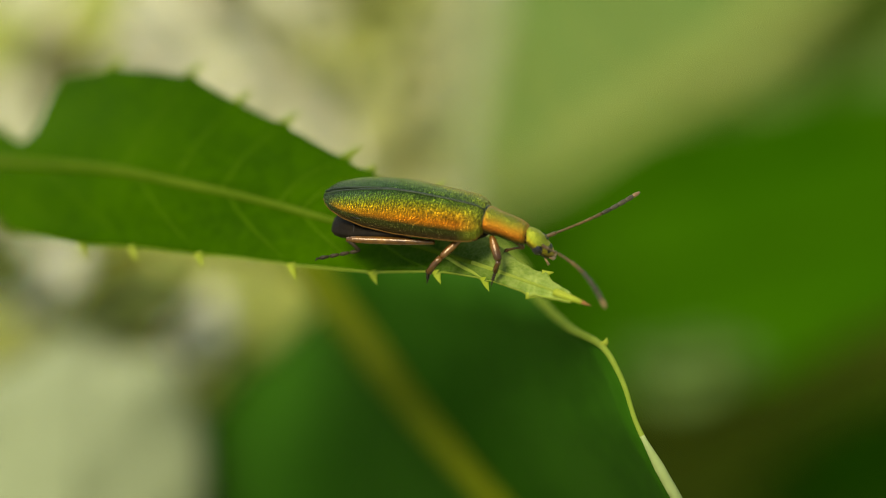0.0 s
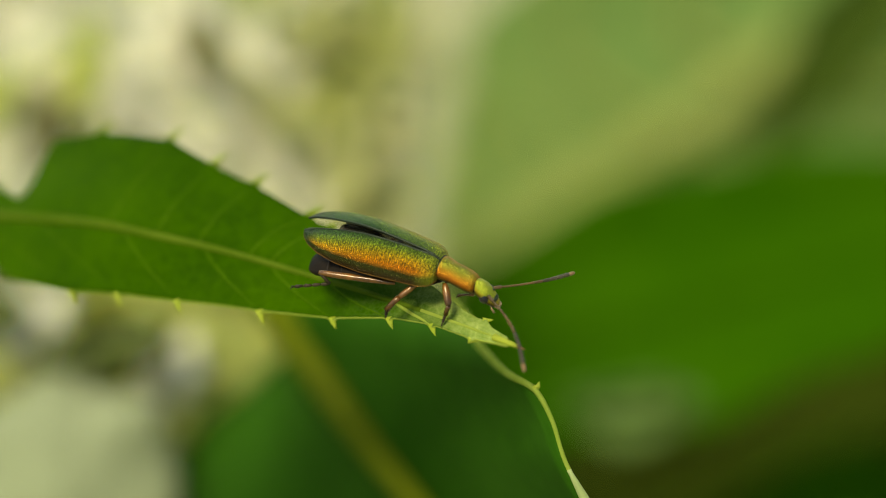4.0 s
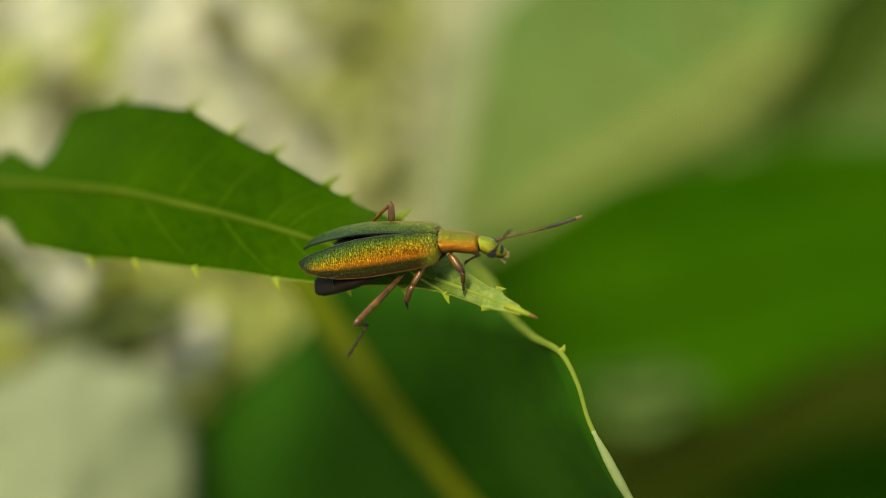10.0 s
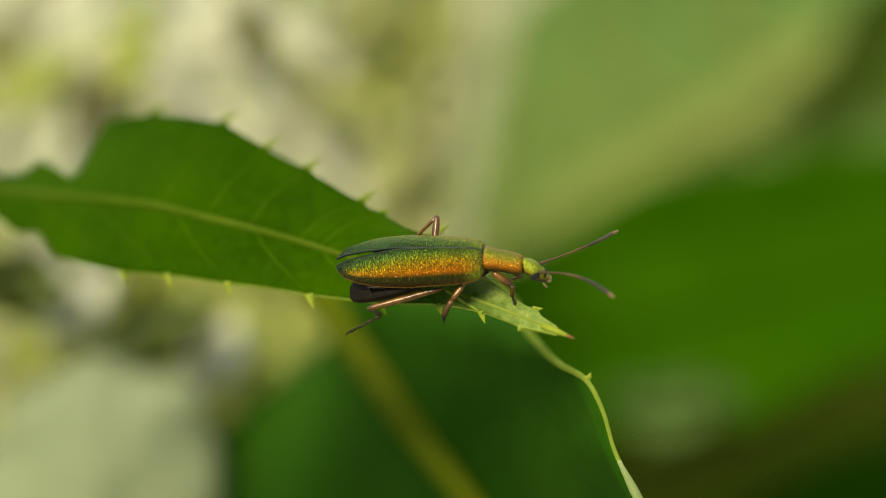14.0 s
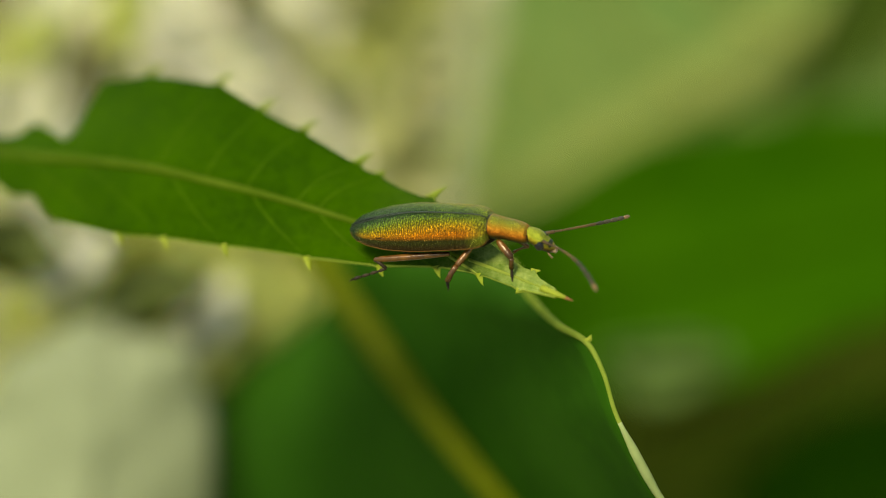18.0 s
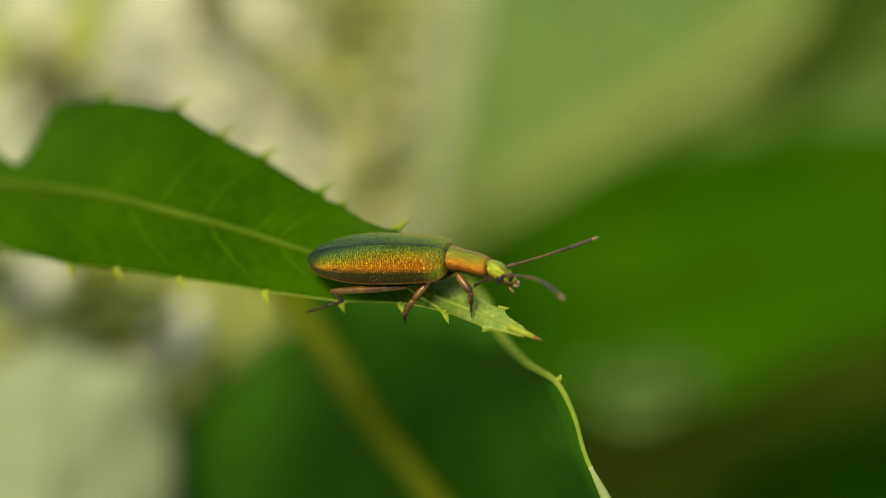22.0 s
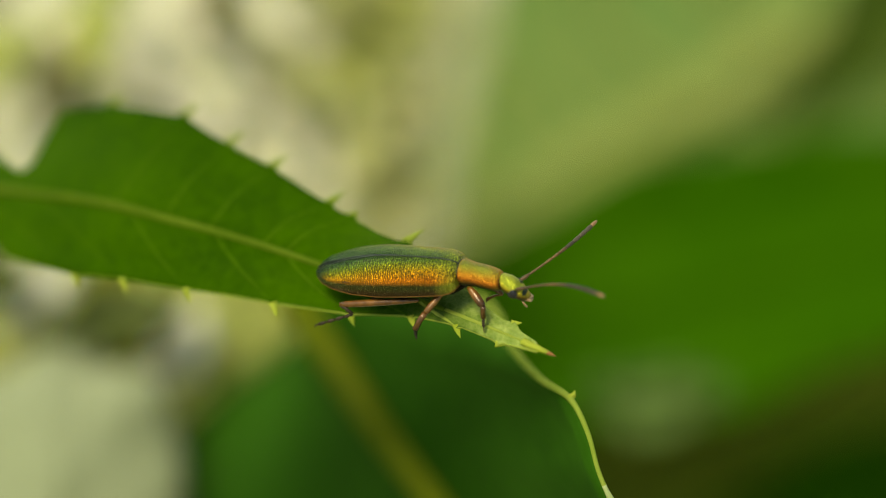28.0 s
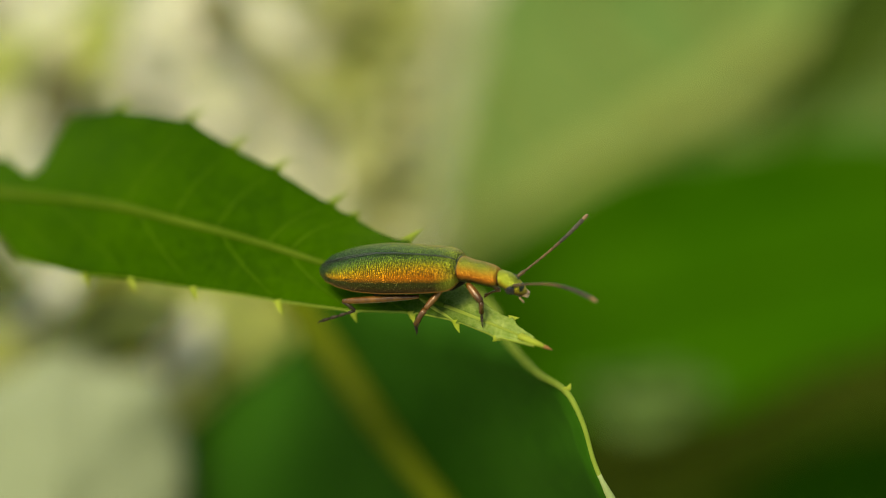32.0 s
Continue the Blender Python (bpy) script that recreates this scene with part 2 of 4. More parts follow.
def elytron_material():
    """Metallic wing case: green along the seam, gold down the flank, finely wrinkled."""
    m, t, p = material("elytron_metal")
    uv = t.nodes.new("ShaderNodeUVMap")
    sep = t.nodes.new("ShaderNodeSeparateXYZ")
    t.links.new(uv.outputs[0], sep.inputs[0])
    n = noise_of(t, 6000, 3)
    add = t.nodes.new("ShaderNodeMath")
    add.operation = "MULTIPLY_ADD"
    add.inputs[1].default_value, add.inputs[2].default_value = 0.06, -0.03
    t.links.new(n, add.inputs[0])
    v = t.nodes.new("ShaderNodeMath")
    t.links.new(sep.outputs[1], v.inputs[0])
    t.links.new(add.outputs[0], v.inputs[1])
    rear = t.nodes.new("ShaderNodeMath")
    rear.operation = "POWER"
    rear.inputs[1].default_value = 1.6
    t.links.new(sep.outputs[0], rear.inputs[0])
    k = t.nodes.new("ShaderNodeMath")
    k.operation = "MULTIPLY_ADD"
    k.inputs[1].default_value = -0.3
    t.links.new(rear.outputs[0], k.inputs[0])
    t.links.new(v.outputs[0], k.inputs[2])
    up = t.nodes.new("ShaderNodeMath")
    up.inputs[1].default_value = 0.3
    t.links.new(k.outputs[0], up.inputs[0])
    across = ramp(t, up.outputs[0], [(0.22, (0.036, 0.09, 0.014)), (0.38, (0.13, 0.195, 0.015)), (0.52, (0.29, 0.25, 0.012)), (0.66, (0.5, 0.25, 0.013)), (0.84, (0.55, 0.17, 0.01))])
    low = ramp(t, v.outputs[0], [(0.61, (0, 0, 0)), (0.73, (1, 1, 1))])
    keel = ramp(t, v.outputs[0], [(0.8, (0.045, 0.048, 0.008)), (0.92, (0.05, 0.03, 0.008))])
    along = ramp(t, sep.outputs[0], [(0.0, (0.9, 0.9, 0.9)), (0.05, (0.5, 0.5, 0.5)), (0.14, (0, 0, 0)), (0.87, (0, 0, 0)), (0.95, (1, 1, 1))])
    ends = ramp(t, sep.outputs[0], [(0.3, (0.26, 0.3, 0.03)), (0.7, (0.02, 0.045, 0.016))])
    col = mixed(t, along, mixed(t, low, across, keel), ends)
    plain = col
    tc = t.nodes.new("ShaderNodeTexCoord")
    w = node(t, "ShaderNodeTexWave", Scale=3300.0, Distortion=8.0, Detail=2.0)
    w.inputs["Detail Scale"].default_value = 2.8
    t.links.new(tc.outputs["Object"], w.inputs["Vector"])
    pits = node(t, "ShaderNodeTexVoronoi", Scale=15000.0)
    t.links.new(tc.outputs["Object"], pits.inputs["Vector"])
    relief = mixed(t, 0.4, w.outputs["Fac"], ramp(t, pits.outputs["Distance"], [(0.08, (1, 1, 1)), (0.6, (0, 0, 0))]))
    col = mixed(t, 1.0, col, ramp(t, relief, [(0.22, (0.24, 0.27, 0.26)), (0.55, (0.95, 0.95, 0.9)), (0.86, (2.3, 2.2, 1.7))]), "MULTIPLY")
    col = mixed(t, ramp(t, v.outputs[0], [(0.48, (0, 0, 0)), (0.64, (0.6, 0.6, 0.6)), (0.8, (1, 1, 1))]), col, plain)
    t.links.new(col, p.inputs["Base Color"])
    p.inputs["Metallic"].default_value, p.inputs["Roughness"].default_value = 0.85, 0.31
    bump(t, p, relief, 1.0, 0.00006)
    return m


def tinted_metal(name, slope, low, high, stops):
    """Metal whose tint runs from its underside to its top; the axis falls forward by slope."""
    m, t, p = material(name)
    tc = t.nodes.new("ShaderNodeTexCoord")
    xyz = t.nodes.new("ShaderNodeSeparateXYZ")
    t.links.new(tc.outputs["Object"], xyz.inputs[0])
    a = t.nodes.new("ShaderNodeMath")
    a.operation = "MULTIPLY_ADD"
    a.inputs[1].default_value = slope
    t.links.new(xyz.outputs[0], a.inputs[0])
    t.links.new(xyz.outputs[2], a.inputs[2])
    b = node(t, "ShaderNodeMapRange")
    b.inputs[1].default_value, b.inputs[2].default_value = low, high
    t.links.new(a.outputs[0], b.inputs[0])
    w = node(t, "ShaderNodeTexVoronoi", Scale=20000.0)
    t.links.new(tc.outputs["Object"], w.inputs["Vector"])
    col = ramp(t, b.outputs[0], stops)
    col = mixed(t, 0.5, col, mixed(t, 1.0, col, ramp(t, w.outputs["Distance"], [(0.1, (1.4, 1.35, 1.15)), (0.6, (0.5, 0.55, 0.5))]), "MULTIPLY"))
    t.links.new(col, p.inputs["Base Color"])
    p.inputs["Metallic"].default_value, p.inputs["Roughness"].default_value = 0.82, 0.38
    bump(t, p, w.outputs["Distance"], 0.8, 0.00004)
    return m


def chitin(name, a, b, metallic, rough, scale=3500.0, strength=0.4, grains=False, shine=0.3):
    m, t, p = material(name)
    col = ramp(t, noise_of(t, scale * 0.3), [(0.35, a), (0.65, b)])
    if grains:
        w = node(t, "ShaderNodeTexVoronoi", Scale=19000.0)
        tc = t.nodes.new("ShaderNodeTexCoord")
        t.links.new(tc.outputs["Object"], w.inputs["Vector"])
        col = mixed(t, 0.8, col, mixed(t, 1.0, col, ramp(t, w.outputs["Distance"], [(0.1, (1.3, 1.25, 1.1)), (0.5, (0.4, 0.5, 0.5))]), "MULTIPLY"))
    t.links.new(col, p.inputs["Base Color"])
    p.inputs["Metallic"].default_value, p.inputs["Roughness"].default_value = metallic, rough
    p.inputs["Specular IOR Level"].default_value = shine
    if grains:
        bump(t, p, w.outputs["Distance"], 0.85, 0.00005)
        return m
    bump(t, p, noise_of(t, scale * 1.6, 3), strength, 0.00004)
    return m


ELYTRON = elytron_material()
PRONOTUM = tinted_metal("pronotum_gold", 0.27, 0.00072, 0.0017, [(0.38, (0.022, 0.03, 0.01)), (0.51, (0.2, 0.085, 0.013)), (0.64, (0.43, 0.125, 0.012)), (0.8, (0.42, 0.18, 0.014)), (0.94, (0.18, 0.19, 0.016))])
HEAD_METAL = tinted_metal("head_metal", 0.72, 0.00147, 0.00222, [(0.42, (0.014, 0.013, 0.009)), (0.6, (0.15, 0.1, 0.016)), (0.8, (0.38, 0.31, 0.025)), (0.96, (0.3, 0.33, 0.03))])
HEAD = chitin("head_green", (0.16, 0.2, 0.02), (0.42, 0.32, 0.03), 0.82, 0.38, 5000.0, 1.0, True)
COPPER = chitin("copper_rim", (0.12, 0.055, 0.013), (0.22, 0.105, 0.025), 0.7, 0.42)
SEAM = chitin("dark_seam", (0.006, 0.012, 0.006), (0.018, 0.03, 0.012), 0.4, 0.45)
# Near black: the shadow under the wing cases is put into the colour.
BELLY = chitin("belly_shadowed", (0.004, 0.003, 0.002), (0.011, 0.008, 0.005), 0.0, 0.55, shine=0.06)
RING = chitin("ring_grey", (0.008, 0.006, 0.005), (0.02, 0.016, 0.013), 0.0, 0.5, shine=0.1)
LEG = chitin("leg_brown", (0.035, 0.014, 0.003), (0.16, 0.068, 0.013), 0.15, 0.27, 4200.0, shine=0.5)
FOOT = chitin("foot_dark", (0.012, 0.01, 0.006), (0.04, 0.028, 0.016), 0.0, 0.5, shine=0.12)
EYE = chitin("eye_black", (0.01, 0.01, 0.012), (0.03, 0.03, 0.04), 0.2, 0.2, 9000, 0.6)
FEELER = chitin("feeler_brown", (0.035, 0.022, 0.01), (0.1, 0.055, 0.018), 0.1, 0.5)
FEELER_END = chitin("feeler_dark", (0.012, 0.01, 0.006), (0.06, 0.05, 0.03), 0.1, 0.55)
FEELER_TIP = chitin("feeler_tip", (0.11, 0.06, 0.028), (0.23, 0.135, 0.065), 0.0, 0.5)
MOUTH = chitin("mouth_brown", (0.2, 0.12, 0.06), (0.4, 0.3, 0.2), 0.1, 0.35)


def wing_material():
    m, t, p = material("wing_membrane")
    w = node(t, "ShaderNodeTexVoronoi", Scale=900.0)
    w.feature = "DISTANCE_TO_EDGE"
    tc = t.nodes.new("ShaderNodeTexCoord")
    t.links.new(tc.outputs["Object"], w.inputs["Vector"])
    t.links.new(ramp(t, w.outputs["Distance"], [(0.0, (0.008, 0.007, 0.006)), (0.07, (0.05, 0.045, 0.044))]), p.inputs["Base Color"])
    p.inputs["Roughness"].default_value, p.inputs["Alpha"].default_value = 0.42, 0.62
    p.inputs["Specular IOR Level"].default_value = 0.08
    bump(t, p, noise_of(t, 1500, 3), 0.6, 0.0001)
    return m


WING = wing_material()


def ground_material():
    m, t, p = material("ground_litter")
    col = ramp(t, noise_of(t, 7, 6), [(0.3, (0.05, 0.055, 0.02)), (0.5, (0.24, 0.25, 0.1)), (0.62, (0.42, 0.42, 0.24))])
    col = mixed(t, 0.5, col, ramp(t, noise_of(t, 60, 4), [(0.35, (0.08, 0.07, 0.03)), (0.65, (0.5, 0.48, 0.3))]))
    t.links.new(col, p.inputs["Base Color"])
    p.inputs["Roughness"].default_value = 0.9
    bump(t, p, noise_of(t, 80, 5), 0.8, 0.02)
    return m


GROUND = ground_material()


# ---- building ----
def part(name, bm, mat, parent=None, label="", smooth=True):
    """Links a bmesh as one mesh object under a thing or a part."""
    me = bpy.data.meshes.new(name)
    bmesh.ops.recalc_face_normals(bm, faces=bm.faces)
    for fc in bm.faces:
        fc.smooth = smooth
    bm.to_mesh(me)
    bm.free()
    for k in (mat if isinstance(mat, (list, tuple)) else [mat]):
        me.materials.append(k)
    ob = new(name, me)
    ob.parent = parent
    if label:
        tagged(ob, label=label)
    return ob


def tube(points, radii, sides=10, bm=None, flat=1.0, axis=None):
    """A closed tapered tube along points."""
    bm = bm or bmesh.new()
    rings = []
    for i, p in enumerate(points):
        d = (points[min(i + 1, len(points) - 1)] - points[max(i - 1, 0)]).normalized()
        a = (axis or Vector((0.13, 0.21, 1))).cross(d)
        a.normalize()
        b = d.cross(a)
        rings.append([bm.verts.new(p + (a * math.cos(q) + b * math.sin(q) * flat) * radii[i]) for q in (2 * math.pi * k / sides for k in range(sides))])
    for r, s in zip(rings, rings[1:]):
        for k in range(sides):
            bm.faces.new((r[k], r[(k + 1) % sides], s[(k + 1) % sides], s[k]))
    bm.faces.new(rings[0][::-1])
    bm.faces.new(rings[-1])
    return bm


def loft(stations, sides=20):
    """A closed body of upright oval rings: x, middle height, half width, half height above and below, all in mm."""
    bm = bmesh.new()
    rings = []
    for x, z, w, top, low in stations:
        rings.append([bm.verts.new(Vector((x, w * math.sin(q), z + (top if math.cos(q) > 0 else low) * math.cos(q))) * MM) for q in (2 * math.pi * k / sides for k in range(sides))])
    for r, s in zip(rings, rings[1:]):
        for k in range(sides):
            bm.faces.new((r[k], r[(k + 1) % sides], s[(k + 1) % sides], s[k]))
    bm.faces.new(rings[0])
    bm.faces.new(rings[-1][::-1])
    return bm


def blob(centre, size, bm=None, seg=14):
    bm = bm or bmesh.new()
    bmesh.ops.create_uvsphere(bm, u_segments=seg, v_segments=seg // 2 + 2, radius=1.0, matrix=Matrix.LocRotScale(Vector(centre) * MM, None, Vector(size) * MM))
    return bm


def blade(mid, low, high, rows=60, cols=8, wave=0.0, bow=0.0, seed=0, edge=0.0):
    """A leaf blade spanned by its midrib and its two margins, each a smooth line; wavy margins and a bowed face."""
    bm = bmesh.new()
    grid = []
    for i in range(rows + 1):
        s = i / rows
        m, a, b = curve_point(mid, s), curve_point(low, s), curve_point(high, s)
        out = (b - a).cross(curve_point(mid, min(s + 0.02, 1)) - curve_point(mid, max(s - 0.02, 0)))
        out = out.normalized() if out.length else Vector((0, 0, 1))
        line = []
        for j in range(-cols, cols + 1):
            v = abs(j) / cols
            e = a if j < 0 else b
            p = m.lerp(e, v)
            p = p + out * (bow * (v * (1 - v) * 4) + wave * v * v * math.sin(s * 23 + seed + (2 if j < 0 else 0)))
            n = noise.noise(Vector((s * 9, j * 0.45, seed)))
            line.append(bm.verts.new(p + out * (wave * 0.5 * n)))
        grid.append(line)
    for r, q in zip(grid, grid[1:]):
        for k in range(2 * cols):
            bm.faces.new((r[k], r[k + 1], q[k + 1], q[k]))
    return bm


def thicken(ob, t):
    s = ob.modifiers.new("thickness", "SOLIDIFY")
    s.thickness, s.offset = t, 0
    return ob


def points(*rows):
    return [at(*r) for r in rows]


# ---- ground and plants ----
bm = bmesh.new()
N = 60
for i in range(N + 1):
    for j in range(N + 1):
        x, y = [math.copysign(abs(k / N * 2 - 1) ** 3, k / N * 2 - 1) * 900 for k in (i, j)]
        near = max(0, 1 - math.hypot(x, y) / 3)
        bm.verts.new((x, y, 0.03 * near * noise.noise(Vector((x * 6, y * 6, 0))) - 0.02))
bm.verts.ensure_lookup_table()
for i in range(N):
    for j in range(N):
        a = i * (N + 1) + j
        bm.faces.new([bm.verts[k] for k in (a, a + 1, a + N + 2, a + N + 1)])
tagged(part("ground", bm, GROUND), "pale olive ground of dry litter and soil", "ground", kind="structure")


def plant(name, label, foot, category="shrub"):
    """An upright plant: an empty at its foot."""
    ob = new(name)
    ob.location = foot
    return tagged(ob, label, category)


def stem(parent, line, r0, r1, name="stem"):
    line = [Vector(p) for p in line]
    pts = [curve_point(line, i / 24) for i in range(25)]
    return part(name, tube(pts, [r0 + (r1 - r0) * i / 24 for i in range(25)], 12), STEM, parent)


def local(ob):
    """Moves a part's mesh into its parent's space."""
    root = ob
    while root.parent:
        root = root.parent
    ob.data.transform(Matrix.Translation(-root.location))
    return ob


SHRUB_FOOT = Vector((-0.05, 0.06, -0.02))
shrub = plant("spiny_shrub", "green shrub with spiny-toothed leaves on a thin stem", SHRUB_FOOT)
stem(shrub, [SHRUB_FOOT, (-0.055, 0.055, 0.2), at(-33, -10, 40), at(-31, 4, 27)], 0.003, 0.0014)

# the leaf that carries the beetle
MID = points((-31, 4, 27), (-25.5, 4.0, 20), (-19.9, 3.1, 13), (-13.6, 2.4, 7.0), (-10.06, 1.64, 4.6), (-7.1, 0.9, 3.4), (-3.8, -0.1, 1.9), (-0.5, -1.15, 0), (1.5, -1.86, -1.5), (3.2, -2.5, -2.5), (4.3, -2.95, -3.1))
ABOVE = [(-31, 0.2), (-22, 0.6), (-19.9, 0.84), (-18.9, 1.6), (-17.3, 0.8), (-16.7, 1.3), (-16.3, 2.5), (-15.8, 3.7), (-13.3, 4.15), (-10.06, 4.32), (-8.1, 3.55), (-6.1, 3.1), (-3.7, 2.35), (-1.9, 1.95), (-0.4, 1.85), (1.4, 1.1), (2.5, 0.62), (3.6, 0.32), (4.3, 0.16)]
BELOW = [(-31, 0.2), (-22, 0.9), (-19.9, 1.9), (-18.8, 1.75), (-17.7, 2.8), (-14.2, 3.1), (-9.4, 2.55), (-5.9, 2.1), (-2.9, 1.5), (-0.4, 0.72), (1.3, 0.4), (2.5, 0.4), (3.2, 0.36), (4.3, 0.14)]
SIDE_UP, SIDE_DOWN = (RIGHT * 0.02 + UP + DEEP * 0.9), (RIGHT * 0.08 - UP - DEEP * 0.62)


def width(rows, x):
    return float(np.interp(x, [r[0] for r in rows], [r[1] for r in rows]))


TEETH_UP, TEETH_LOW = (-13.4, -10.1, -8.1, -6.2, -3.8, -2.85, -0.65, 3.5), (-14.4, -12.2, -9.5, -5.95, -2.85, -0.45, 1.3, 2.85)


def leaf_point(s, v):
    """A place on the beetle's leaf: s along the midrib, v from -1 (lower margin) to 1 (upper margin)."""
    m = curve_point(MID, s)
    x = (m - CENTRE).dot(RIGHT) / MM
    side, rows = (SIDE_UP, ABOVE) if v > 0 else (SIDE_DOWN, BELOW)
    w = width(rows, x)
    teeth = TEETH_UP if v > 0 else TEETH_LOW
    reach = 0.5 if v > 0 else 0.3
    tooth = sum((0.2 if v > 0 else 0.12) * max(0, 1 - abs(x - q) / (reach if x < q else 0.22)) ** 1.6 for q in teeth) * max(0, abs(v) - 0.6) / 0.4
    dip = -DEEP * (0.12 * math.sin(min(1, abs(v) * 1.6) * math.pi) * min(w, 2) / 2 + 0.06 * noise.noise(Vector((x * 0.5, v * 2, 3))))
    return m + (side * (w * abs(v) + tooth) + dip) * MM


bm = bmesh.new()
ROWS, COLS = 460, 12
grid = [[bm.verts.new(leaf_point(i / ROWS, j / COLS)) for j in range(-COLS, COLS + 1)] for i in range(ROWS + 1)]
for i in range(ROWS):
    for k in range(2 * COLS):
        bm.faces.new((grid[i][k], grid[i][k + 1], grid[i + 1][k + 1], grid[i + 1][k]))
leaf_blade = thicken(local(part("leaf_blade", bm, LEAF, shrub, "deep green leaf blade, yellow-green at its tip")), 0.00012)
line = [curve_point(MID, i / 60) - DEEP * 0.00006 for i in range(61)]
local(part("midrib", tube(line[:47], [0.00027 - 0.00021 * i / 60 for i in range(47)], 8), RIB_MAIN, leaf_blade, "yellow-green midrib"))
local(part("midrib", tube(line[46:], [0.00009 - 0.00005 * i / 14 for i in range(15)], 8), RIM, leaf_blade, "pale end of the midrib"))
for v in (1, -1):
    line = [leaf_point(i / 460, v) for i in range(60, 461)]
    local(part("margin", tube(line, [(0.00004 if v > 0 else 0.00006)] * len(line), 6), RIM, leaf_blade, "thin leaf margin"))


def along(x):
    """How far along the leaf a place x mm to the right lies."""
    lo, hi = 0.0, 1.0
    for _ in range(30):
        mid = (lo + hi) / 2
        lo, hi = (mid, hi) if (curve_point(MID, mid) - CENTRE).dot(RIGHT) / MM < x else (lo, mid)
    return lo


for v, xs in ((1, TEETH_UP), (-1, TEETH_LOW)):
    for x in xs:
        s = along(x)
        a = leaf_point(s, v * 0.99)
        d = (RIGHT * (0.75 if v > 0 else 0.1) + UP * (0.7 * v) - DEEP * 0.1).normalized()
        n = {-2.85: 0.0003}.get(x, 0.00076) if v > 0 else 0.00046 if x > -4 else 0.0006
        if x > 2:
            d = (RIGHT * 0.95 + UP * (0.12 * v)).normalized()
            n = 0.0003
        a = a - d * 0.00008
        line = [a - d * 0.00006, a + d * n * 0.35, a + d * n * 0.7 + RIGHT * n * 0.07, a + d * n + RIGHT * n * 0.16]
        local(part("thorn", tube(line, [(0.00022 if v > 0 else 0.00019) * (0.7 if x > 2 else 1) * k for k in (1, 0.6, 0.32, 0.05)], 8, flat=0.35, axis=DEEP), THORN if v < 0 or x > 2 else RIM, leaf_blade))
a = curve_point(MID, 1)
d = curve_point(MID, 1) - curve_point(MID, 0.97)
d.normalize()
local(part("thorn", tube([a - d * 0.0006, a, a + d * 0.0005], [0.00026, 0.0002, 0.00012], 10, flat=0.6, axis=UP), THORN, leaf_blade))
local(part("thorn", tube([a + d * 0.00042, a + d * 0.0006, a + d * 0.00085], [0.00013, 0.0001, 0.00001], 8, flat=0.6, axis=UP), THORN_TIP, leaf_blade, "brown dry thorn at the leaf tip"))
for v, xs in ((1, TEETH_UP), (-1, TEETH_LOW)):
    for x in xs[:-1]:
        e = along(x)
        for lag, reach in ((0.075, 0.96), (0.045, 0.55)):
            s = max(e - lag - (0.03 if reach < 0.9 else 0), 0)
            line = [leaf_point(s + (e - s) * reach * q ** 1.3, v * reach * q) - DEEP * 0.00005 for q in (0.02, 0.2, 0.4, 0.6, 0.8, 1)]
            k = (1 if reach > 0.9 else 0.6) * (1.5 if x > 1 else 1)
            local(part("side_vein", tube(line, [r * k for r in (0.00007, 0.00006, 0.00005, 0.00005, 0.00004, 0.00002)], 6), RIM if x > 1 else VEIN, leaf_blade))


def leaf(name, parent, mid, low, high, mat, rib, rib_r, label="", rows=50, cols=8, wave=0.0006, bow=0.0015, seed=0, veins=0, thick=0.0002, lead=-0.08, stout=0.35, taper=0.45):
    ob = thicken(local(part(name, blade(mid, low, high, rows, cols, wave, bow, seed), mat, parent, label)), thick)
    line = [curve_point(mid, i / 30) - DEEP * 0.0003 for i in range(31)]
    local(part("midrib", tube(line, [rib_r * (taper + (1 - taper) * i / 30) for i in range(31)], 8), rib, ob))
    if veins:
        for e in (low, high):
            for i in range(veins):
                s = (i + 0.6) / (veins + 1)
                line = [curve_point(mid, s).lerp(curve_point(e, min(max(s + lead * q, 0), 1)), q) - DEEP * 0.0004 for q in (0, 0.3, 0.6, 0.9)]
                local(part("side_vein", tube(line, [rib_r * stout * k for k in (1, 0.86, 0.6, 0.3)], 6), rib, ob))
    return ob


# the leaf below, whose wavy margin comes close
LOW_MID = points((-7.40, -0.85, 30), (-6.47, -1.71, 28.5), (-4.68, -4.20, 26), (-1.71, -7.86, 21), (1.76, -11.95, 18.5), (5.86, -17.28, 20), (10.66, -24.22, 24))
LOW_RIGHT = points((2.3, -1.4, 13), (3.1, -2.2, 10), (3.6, -3.3, 6), (4.6, -4.34, 2), (5.67, -4.98, -0.3), (6.32, -6.2, -1), (6.76, -7.73, -1.5), (7.4, -9.06, -1.5), (8.4, -10.9, -1), (10.6, -14.5, 1), (13, -24, 8))
LOW_LEFT = points((-6.7, -2.6, 43), (-7.4, -4.8, 48), (-11.0, -7.4, 57), (-15.6, -10.8, 60), (-17.6, -14.4, 60), (-15.7, -18.9, 57), (-4, -25, 45))
low_leaf = leaf("leaf_blade", shrub, LOW_MID, LOW_RIGHT, LOW_LEFT, LEAF_LOW, RIB, 0.00092, "broad dark green leaf blade with a pale wavy margin", rows=90, cols=14, wave=0.0, bow=-0.0006, seed=4, taper=1.15)
line = [curve_point(LOW_RIGHT, i / 120) for i in range(121)]
RIMW = [(0, 0.19), (20, 0.2), (40, 0.15), (52, 0.11), (68, 0.09), (78, 0.1), (86, 0.2), (93, 0.2), (103, 0.08), (120, 0.1)]
